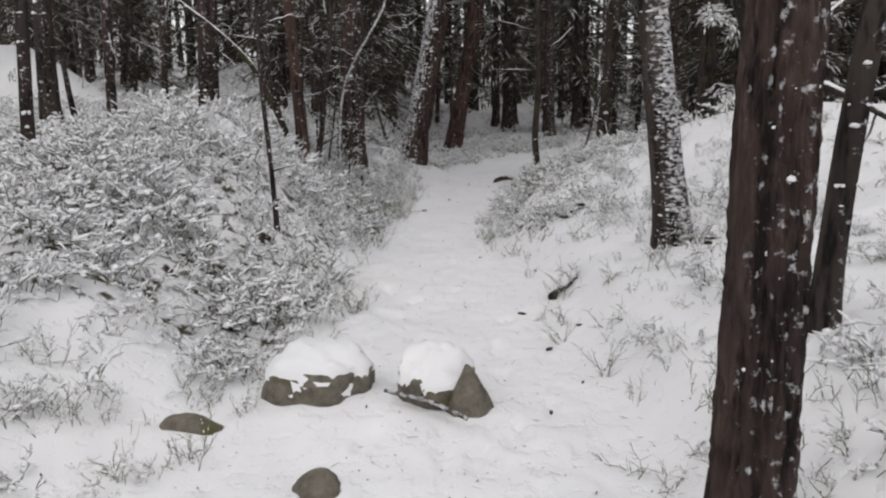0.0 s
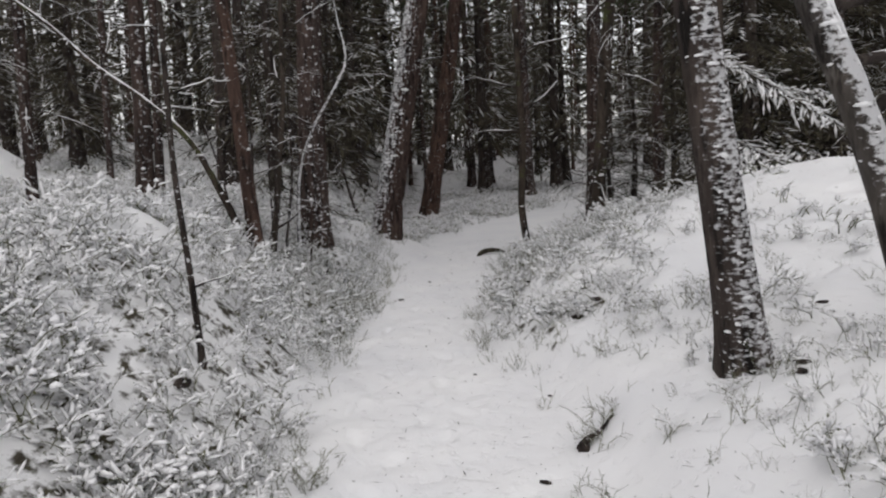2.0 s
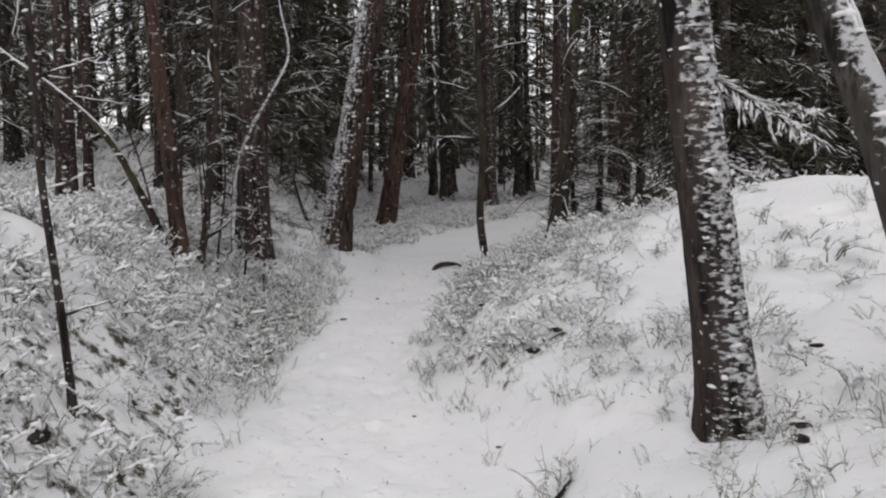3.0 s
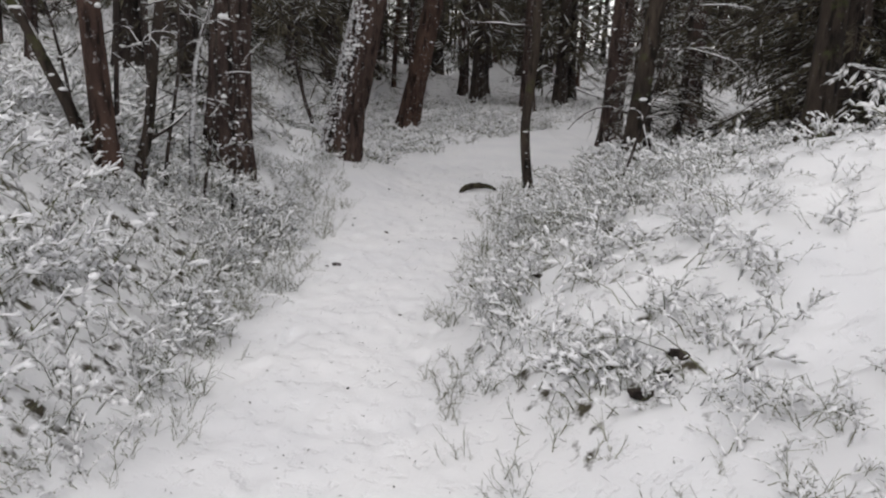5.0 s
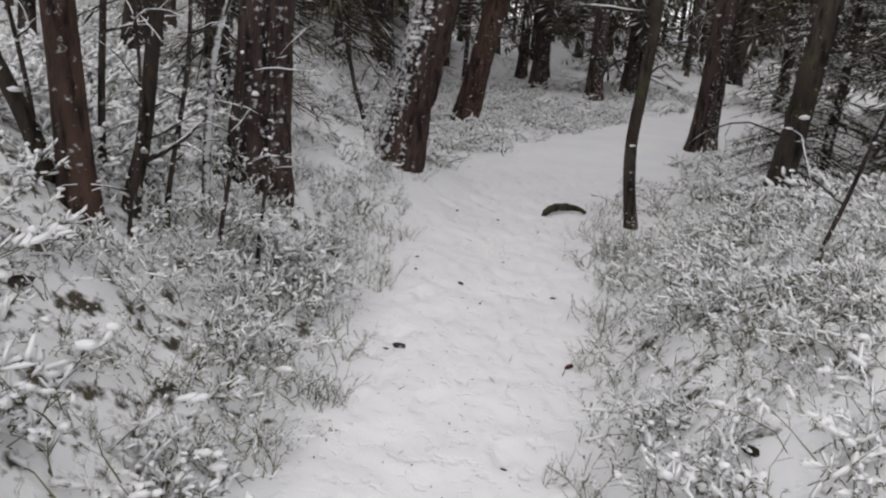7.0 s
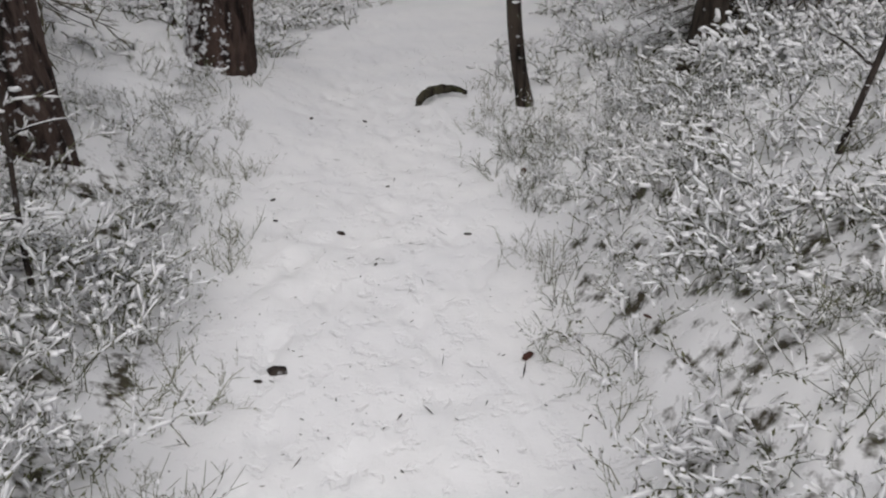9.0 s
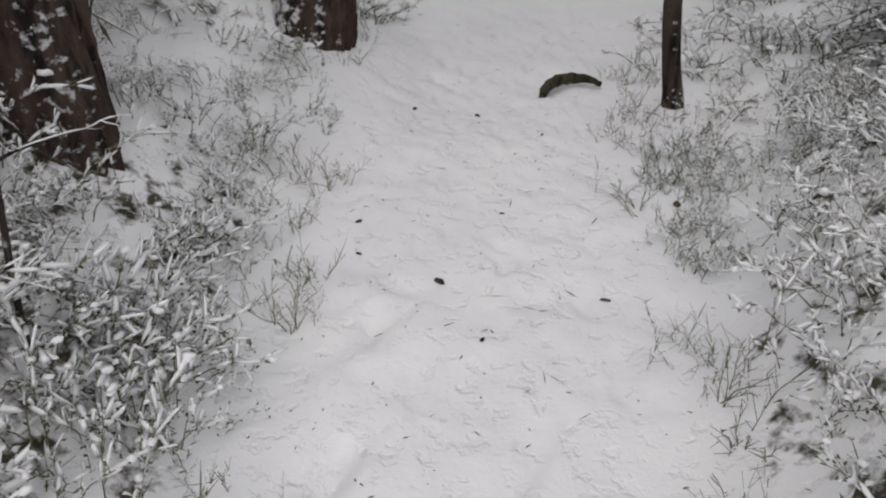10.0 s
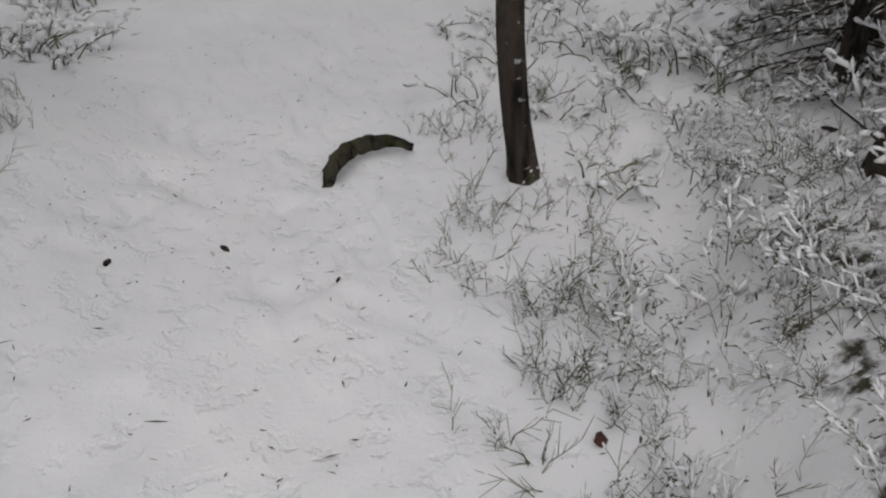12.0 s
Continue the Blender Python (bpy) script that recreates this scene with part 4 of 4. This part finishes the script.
# ---- heath ----
def rods(starts, ends, width):
    """Many thin three-sided twigs at once."""
    s, e = np.asarray(starts, float), np.asarray(ends, float)
    d = e - s
    d /= np.linalg.norm(d, axis=1)[:, None] + 1e-9
    a = np.cross(d, [[0.31, 0.2, 0.93]])
    a /= np.linalg.norm(a, axis=1)[:, None] + 1e-9
    b = np.cross(a, d)
    w = np.asarray(width, float)[:, None]
    ring = [a * w, (-0.5 * a + 0.87 * b) * w, (-0.5 * a - 0.87 * b) * w]
    v = np.stack([s + r for r in ring] + [e + r * 0.6 for r in ring], 1).reshape(-1, 3)
    t = np.array([[0, 1, 4], [0, 4, 3], [1, 2, 5], [1, 5, 4], [2, 0, 3], [2, 3, 5]])
    return v, [(np.arange(len(s))[:, None, None] * 6 + t[None]).reshape(-1, 3)]


def tuft(seed, stems, size, snowy, forks, rt, rs, tilt0=0.75):
    """One heath tuft: its twigs, and the snow lying on them."""
    g = np.random.default_rng(seed)
    ts, te, tw, ss, se, sw = [], [], [], [], [], []

    def load(p, q, chance, w, n=1):
        d = (q - p) / (np.linalg.norm(q - p) + 1e-9)
        for _k in range(n):
            if g.random() < chance:
                c = p + (q - p) * g.uniform(0.1, 1.0) + [0, 0, w * 0.6]
                half = d * g.uniform(0.010, 0.024) * (w / 0.0095) * [1, 1, 0.75]
                ss.append(c - half), se.append(c + half * g.uniform(0.8, 1.3)), sw.append(w * g.uniform(0.75, 1.4))

    for _ in range(stems):
        a, tilt = g.uniform(0, 6.283), abs(g.normal(tilt0, 0.35))
        p = np.array([g.normal(0, 0.2 * size), g.normal(0, 0.2 * size), -0.02])
        d = np.array([math.cos(a) * math.sin(tilt), math.sin(a) * math.sin(tilt), math.cos(tilt)])
        ln = size * g.uniform(0.4, 0.8)
        for seg in range(3):
            d = d + g.normal(0, 0.3, 3) + [0, 0, 0.05]
            d /= np.linalg.norm(d)
            q = p + d * ln / 3
            ts.append(p), te.append(q), tw.append(rt * (1.5 - 0.35 * seg))
            load(p, q, snowy * 0.8, rs, 2)
            for _k in range(forks):
                e = d + g.normal(0, 0.55, 3) + [0, 0, 0.12]
                e /= np.linalg.norm(e)
                b = p + (q - p) * g.random()
                e2 = b + e * ln * g.uniform(0.18, 0.45)
                ts.append(b), te.append(e2), tw.append(rt * 0.75)
                load(b, e2, snowy, rs * 0.9, 1)
            p = q
    twig, snow = Soup(), Soup()
    twig.add(*rods(ts, te, tw))
    v0, f0 = BALL1
    if ss:
        for p, q, w in zip(ss, se, sw):
            d = (q - p) / (np.linalg.norm(q - p) + 1e-9)
            side = np.cross(d, [0.05, 0.03, 1.0])
            side /= np.linalg.norm(side) + 1e-9
            v = v0 * (1 + 0.5 * (g.random((len(v0), 1)) - 0.5))
            snow.add((p + q) / 2 + v[:, :1] * d * np.linalg.norm(q - p) * 0.45 + v[:, 1:2] * side * w * 0.8 + v[:, 2:] * [0, 0, w * 0.75], [f0])
    return tuple((np.vstack(s.v), [np.vstack(s.f)]) for s in (twig, snow))


def fingers(starts, ends, width, g):
    """Rounded ridges of snow lying along twigs, thick to near their ends."""
    p, q = np.asarray(starts, float), np.asarray(ends, float)
    n = len(p)
    d = q - p
    side = np.cross(d, [[0.05, 0.03, 1.0]])
    side /= np.linalg.norm(side, axis=1)[:, None] + 1e-9
    w = np.asarray(width, float)[:, None]
    rise = np.array([[0, 0, 1.0]]) * w

    def ring(at, k):
        c = p + d * at + rise * 0.45 + g.normal(0, 0.3, (n, 3)) * w
        r = w * k * g.uniform(0.7, 1.35, (n, 1))
        return [c + side * r - rise * 0.35, c + rise * k * 0.9, c - side * r - rise * 0.35]

    v = np.stack([p + rise * 0.1] + ring(0.2, 0.95) + ring(0.72, 1.05) + [q + rise * 0.3], 1).reshape(-1, 3)
    t = []
    for k in range(3):
        m = (k + 1) % 3
        t += [[0, 1 + k, 1 + m], [1 + k, 4 + k, 4 + m], [1 + k, 4 + m, 1 + m], [7, 4 + m, 4 + k]]
    return v, [(np.arange(n)[:, None, None] * 8 + np.array(t)[None]).reshape(-1, 3)]


def laden(seed, stems, size, sides, snow_w, snowy, leaves, pads, rt=0.0022):
    """A heath tuft bowed under snow: arching stems with side sprays, leaves under them and ridges of snow on top."""
    g = np.random.default_rng(seed)
    ts, te, tw, ss, se, sw, ls, le = [], [], [], [], [], [], [], []

    def put(p, q, r, w, chance):
        ts.append(p), te.append(q), tw.append(r)
        if g.random() < chance:
            u = g.uniform(0.0, 0.3)
            ss.append(p + (q - p) * u), se.append(q + (q - p) * g.uniform(-0.15, 0.05)), sw.append(w * g.uniform(0.6, 1.5))
        for _k in range(leaves):
            c = p + (q - p) * g.random()
            e = g.normal(0, 1, 3) * [1, 1, 0.5] + (q - p) * 12 - [0, 0, 0.3]
            ls.append(c), le.append(c + e / np.linalg.norm(e) * g.uniform(0.012, 0.026))

    for _ in range(stems):
        a, tilt = g.uniform(0, 6.283), g.uniform(0.25, 1.0)
        p = np.array([g.normal(0, 0.22 * size), g.normal(0, 0.22 * size), -0.02])
        ln = size * g.uniform(0.45, 0.9)
        for seg in range(3):
            tl = tilt + 0.38 * seg
            d = np.array([math.cos(a) * math.sin(tl), math.sin(a) * math.sin(tl), math.cos(tl)]) + g.normal(0, 0.12, 3)
            a += g.normal(0, 0.35)
            q = p + d * ln / 3
            put(p, q, rt * (1.4 - 0.3 * seg), snow_w * 1.1, snowy * (0.25, 0.9, 1.0)[seg])
            if seg:
                for _k in range(sides):
                    sa = a + g.choice([-1, 1]) * g.uniform(0.4, 1.2)
                    st = tl + g.uniform(-0.7, 0.15)
                    e = np.array([math.cos(sa) * math.sin(st), math.sin(sa) * math.sin(st), math.cos(st)])
                    b0 = p + (q - p) * g.random()
                    put(b0, b0 + e * ln * g.uniform(0.16, 0.36), rt * 0.7, snow_w * 0.85, snowy)
            p = q
    twig, snow = Soup(), Soup()
    twig.add(*rods(ts, te, tw))
    if ls:
        twig.add(*spindles(ls, le, 0.0048, 0.0, 0.35))
    snow.add(*fingers(ss, se, sw, g))
    v0, f0 = BALL1
    tips = np.array(te)
    tips = tips[tips[:, 2] > np.quantile(tips[:, 2], 0.35)]
    for _ in range(pads):
        r = snow_w * g.uniform(1.0, 2.1)
        v = v0 * (1 + 0.6 * (g.random((len(v0), 1)) - 0.5)) * [r * g.uniform(0.8, 1.7), r * g.uniform(0.8, 1.3), r * 0.6]
        a = g.uniform(0, 6.283)
        v = np.stack([v[:, 0] * math.cos(a) - v[:, 1] * math.sin(a), v[:, 0] * math.sin(a) + v[:, 1] * math.cos(a), v[:, 2]], 1)
        snow.add(tips[g.integers(len(tips))] + [0, 0, r * 0.2] + v, [f0])
    return tuple((np.vstack(k.v), [np.vstack(k.f)]) for k in (twig, snow))


DENSE = [laden(200 + i, 7, 0.36, 2, 0.0098, 0.92, 1, 5) for i in range(8)]
NEAR = [laden(280 + i, 7, 0.34, 3, 0.0068, 0.88, 1, 6, 0.0019) for i in range(8)]
MID = [laden(300 + i, 7, 0.38, 2, 0.0112, 0.92, 0, 5, 0.0028) for i in range(6)]
FAR = [laden(330 + i, 5, 0.46, 1, 0.020, 0.8, 0, 4, 0.0055) for i in range(5)]
BUSH = [tuft(260 + i, 10, 0.42, 0.55, 4, 0.0022, 0.0068, 0.42) for i in range(3)]
SPARSE = [tuft(220 + i, 4 + i % 3 * 2, 0.30, 0.35, 3, 0.0019, 0.0062, 0.5) for i in range(8)]


BUSHES = ((1.44, 12.74, 0.8), (1.66, 12.86, 0.75), (1.52, 12.5, 0.7), (1.43, 12.17, 0.55), (1.64, 12.31, 0.5), (1.75, 12.02, 0.6), (2.42, 12.75, 0.7), (2.6, 13.35, 0.6), (2.3, 13.0, 0.5), (1.40, 13.3, 0.6), (1.25, 12.0, 0.5),
          (0.97, 11.0, 0.6), (0.82, 10.36, 0.6), (0.95, 9.95, 0.65), (-0.6, 10.4, 0.75), (-0.56, 12.1, 0.6), (-0.3, 12.45, 0.5), (1.36, 12.4, 0.7), (1.15, 11.6, 0.75), (1.87, 5.35, 0.7), (1.68, 6.9, 0.6), (-1.5, 3.25, 0.7), (-1.8, 3.6, 0.7), (-0.78, 9.1, 0.8), (-0.98, 9.35, 0.9), (-0.82, 9.6, 0.8), (-0.72, 8.8, 0.7), (1.2, 9.3, 0.7), (1.42, 9.6, 0.8), (2.1, 12.2, 0.5), (2.25, 12.5, 0.45))


def meshes_of(shape, nm):
    (tv, tf), (sv, sf) = shape
    return Soup().add(tv, tf).mesh("twigs", [TWIG]), Soup().add(sv, sf).mesh(nm, [SNOW])


def heath():
    g = np.random.default_rng(77)

    def scatter(x0, x1, y0, y1, n, lo, hi, power):
        x, y = g.uniform(x0, x1, n), g.uniform(y0, y1, n)
        d = veg(x, y)
        ok = (g.random(n) < d**power) & (d > lo) & (d <= hi)
        return x[ok], y[ok], d[ok]

    def merge(name, shapes, x, y, scale, label, mats=(TWIG, SNOW)):
        s = Soup()
        z = height(x, y)
        turn = g.uniform(0, 6.283, len(x))
        pick = g.integers(0, len(shapes), len(x))
        for k, shape in enumerate(shapes):
            sel = pick == k
            if not sel.any():
                continue
            c, sn = np.cos(turn[sel]) * scale[sel], np.sin(turn[sel]) * scale[sel]
            for mi, (v, fs) in enumerate(shape):
                vv = np.stack([c[:, None] * v[None, :, 0] - sn[:, None] * v[None, :, 1] + x[sel][:, None],
                               sn[:, None] * v[None, :, 0] + c[:, None] * v[None, :, 1] + y[sel][:, None],
                               scale[sel][:, None] * v[None, :, 2] + z[sel][:, None]], -1)
                f = (np.arange(sel.sum())[:, None, None] * len(v) + fs[0][None]).reshape(-1, 3)
                s.add(vv.reshape(-1, 3), [f], mi)
        tagged(new(name, s.mesh(name, list(mats))), label, "undergrowth", kind="stuff")

    x, y, d = scatter(-3.2, 3.2, 1.8, 13.4, 2900, 0.08, 1.0, 0.8)
    size = g.uniform(0.65, 1.1, len(x)) * (0.7 + 0.35 * d) * (0.72 + 0.6 * vnoise(x * 2.3, y * 2.3, 0, 83))
    close = (y > 9.0) & (x > -1.6) & (x < 2.4)
    merge("heath", NEAR, x[close], y[close], size[close], "grey-green bilberry heath with clots of snow along the path")
    far = ~close & (x < -1.75)
    merge("heath", MID, x[far], y[far], size[far], "snow-loaded grey-green heath over the hummock")
    x, y, size = x[~close & ~far], y[~close & ~far], size[~close & ~far]
    merge("heath", DENSE, x, y, size, "dense grey-green heath twigs loaded with snow")
    x, y, d = scatter(-9, 7, 3, 16, 4200, 0.08, 1.0, 0.9)
    out = (x < -3.0) | (x > 3.2) | (y > 13.3)
    x, y = x[out], y[out]
    merge("heath", FAR, x, y, g.uniform(0.5, 0.85, len(x)), "low grey-green heath loaded with snow under the trees")
    x, y, d = scatter(-13, 12, 15.5, 29, 2600, 0.08, 1.0, 0.5)
    merge("far_heath", FAR, x, y, g.uniform(0.55, 1.0, len(x)), "low snow-dusted heath under distant trees")
    n = 130
    x, y = g.uniform(1.0, 4.3, n), g.uniform(2.3, 9.0, n)
    merge("sprigs", SPARSE, x, y, g.uniform(0.22, 0.5, n), "sparse sprigs poking through the snow of the mound")
    # single shrubs along the path
    kinds = [meshes_of(s, "snow_load") for s in SPARSE]
    bushes = [meshes_of(s, "snow_load") for s in BUSH]
    for i, (bx, by, sc) in enumerate(BUSHES):
        root = tagged(new("bilberry_bush", bushes[i % 3][0]), "bushy grey-green bilberry with snow on its twigs", "shrub", "bushes along the path")
        tagged(part("snow_load", bushes[i % 3][1], root), kind="stuff")
        root.matrix_basis = pose(bx, by, ground_z(bx, by) - 0.01, 0, 0, 77 * i) @ Matrix.Scale(sc, 4)
    made = 0
    for _ in range(6000):
        yy = g.uniform(2.2, 14.5)
        side = g.random() < 0.45
        xx = edge_left(yy) - abs(g.normal(0, 0.35)) + 0.12 if side else edge_right(yy) + abs(g.normal(0, 0.8)) - 0.1
        if yy < 3.4 and -0.9 < xx < 0.5:
            continue
        i = int(g.integers(0, len(kinds)))
        root = tagged(new("heath_shrub", kinds[i][0]), "sparse bare bilberry twigs poking through snow", "shrub", "small shrubs along the path")
        tagged(part("snow_load", kinds[i][1], root), kind="stuff")
        sc = g.uniform(0.4, 0.95)
        root.matrix_basis = pose(float(xx), yy, ground_z(float(xx), yy), g.normal(0, 6), g.normal(0, 6), g.uniform(0, 360)) @ Matrix.Scale(sc, 4)
        made += 1
        if made >= 290:
            break


heath()


# ---- litter on the snow ----
def flake(seed, sx, sy, sz):
    g = np.random.default_rng(seed)
    v0, f0 = BALL1
    return Soup().add(v0 * (1 + 0.6 * (g.random((len(v0), 1)) - 0.5)) * [sx, sy, sz], [f0]).mesh("flake", [DARK])


def litter():
    g = np.random.default_rng(44)
    flakes = [flake(i, 0.022, 0.011, 0.008) for i in range(3)]
    cones = ((0.75, 4.465, 1.5), (0.646, 3.57, 1.0), (0.673, 5.31, 1.9), (0.48, 12.166, 0.6), (0.84, 13.15, 0.7), (0.16, 11.6, 1.5), (0.284, 11.185, 0.7), (0.505, 13.46, 1.1), (0.128, 13.38, 1.2), (-0.16, 12.09, 0.9), (0.772, 11.43, 0.9), (-0.15, 11.82, 0.8), (-0.24, 10.40, 0.8),
             (0.33, 9.3, 0.7), (0.1, 8.2, 0.7), (0.45, 7.2, 0.8), (-0.1, 6.9, 0.6), (0.9, 6.6, 1.0), (1.0, 4.9, 1.2), (0.85, 3.9, 0.8))
    for i, (x, y, s) in enumerate(cones):
        ob = tagged(new("bark_flake", flakes[i % 3]), "small dark bark flake lying on snow", "bark flake", "flakes on the path")
        ob.matrix_basis = pose(x, y, ground_z(x, y) + 0.003, 0, 0, g.uniform(0, 360)) @ Matrix.Scale(s, 4)
    for x, y, s in ((0.724, 10.307, 1.2), (1.3, 12.2, 1.2), (1.1, 10.15, 0.9)):
        v0, f0 = BALL1
        ob = tagged(new("dead_leaf", Soup().add(v0 * (1 + 0.5 * (g.random((len(v0), 1)) - 0.5)) * [0.015, 0.022, 0.005], [f0]).mesh("dead_leaf", [LEAF])), "withered reddish leaf on snow", "leaf")
        ob.matrix_basis = pose(x, y, ground_z(x, y) + 0.012, 20, 10, g.uniform(0, 360)) @ Matrix.Scale(s, 4)
    # dark lumps: some bare peat, most added to darken hollows and feet of bushes
    for i, (x, y, s) in enumerate(((-0.17, 10.45, 1.0), (-1.3, 5.1, 1.2), (1.45, 7.6, 1.6), (1.27, 7.42, 1.6), (1.37, 7.5, 1.5), (-1.24, 5.88, 2.2), (-1.9, 5.3, 1.6), (-1.55, 9.3, 1.6), (-1.78, 9.6, 1.4), (-1.35, 8.3, 1.2), (1.55, 10.1, 1.5), (1.7, 10.9, 1.4), (1.9, 11.2, 1.3), (1.42, 10.5, 1.0), (1.1, 8.9, 1.0), (1.95, 3.0, 1.3), (1.93, 5.3, 1.3), (2.62, 12.95, 0.8), (2.0, 5.42, 1.0), (1.75, 3.9, 0.9), (2.1, 4.4, 0.8), (2.5, 6.2, 0.9), (1.5, 3.2, 0.8))):
        v0, f0 = BALL2
        lump = v0 * (1 + 0.6 * fbm(v0[:, 0] * 1.7 + i, v0[:, 1] * 1.7, v0[:, 2] * 1.7, 40 + i, 3)[:, None] * 2) * (1 + 0.35 * (g.random((len(v0), 1)) - 0.5))
        cl = Soup().add(lump * [0.042, 0.026, 0.012], [f0])
        ob = tagged(new("dark_lump", cl.mesh("dark_lump", [DARK])), "dark lump marking bare peat and dark hollows in the snow", "clod", "clods beside the path")
        ob.matrix_basis = pose(x, y, ground_z(x, y) + 0.004, 0, 0, 60 * i) @ Matrix.Scale(s, 4)
    # needles, twig ends and crumbs
    s = Soup()
    n = 1500
    y = g.uniform(1.8, 16, n)
    x = np.interp(y, KY, KC) + g.normal(0, 0.75, n)
    z = height(x, y)
    a, ln = g.uniform(0, 6.283, n), g.uniform(0.006, 0.03, n) * (1 + (g.random(n) < 0.12) * 1.8)
    n2 = 1700
    x2, y2 = g.uniform(0.9, 4.2, n2), g.uniform(2.4, 9.5, n2)
    x2[:900], y2[:900] = g.normal(2.35, 0.36, 900), g.normal(12.7, 0.5, 900)
    x, y, z = np.concatenate((x, x2)), np.concatenate((y, y2)), np.concatenate((z, height(x2, y2)))
    a, ln = np.concatenate((a, g.uniform(0, 6.283, n2))), np.concatenate((ln, g.uniform(0.015, 0.06, n2)))
    n = n + n2
    st = np.stack([x, y, z + 0.002], 1)
    en = st + np.stack([np.cos(a) * ln, np.sin(a) * ln, g.uniform(0, 0.3, n) * ln], 1)
    s.add(*spindles(st, en, g.uniform(0.0012, 0.0035, n), 0.0, 0.6))
    tagged(new("forest_litter", s.mesh("forest_litter", [DARK])), "needles and twig crumbs scattered on trodden snow", "litter", kind="stuff")


litter()
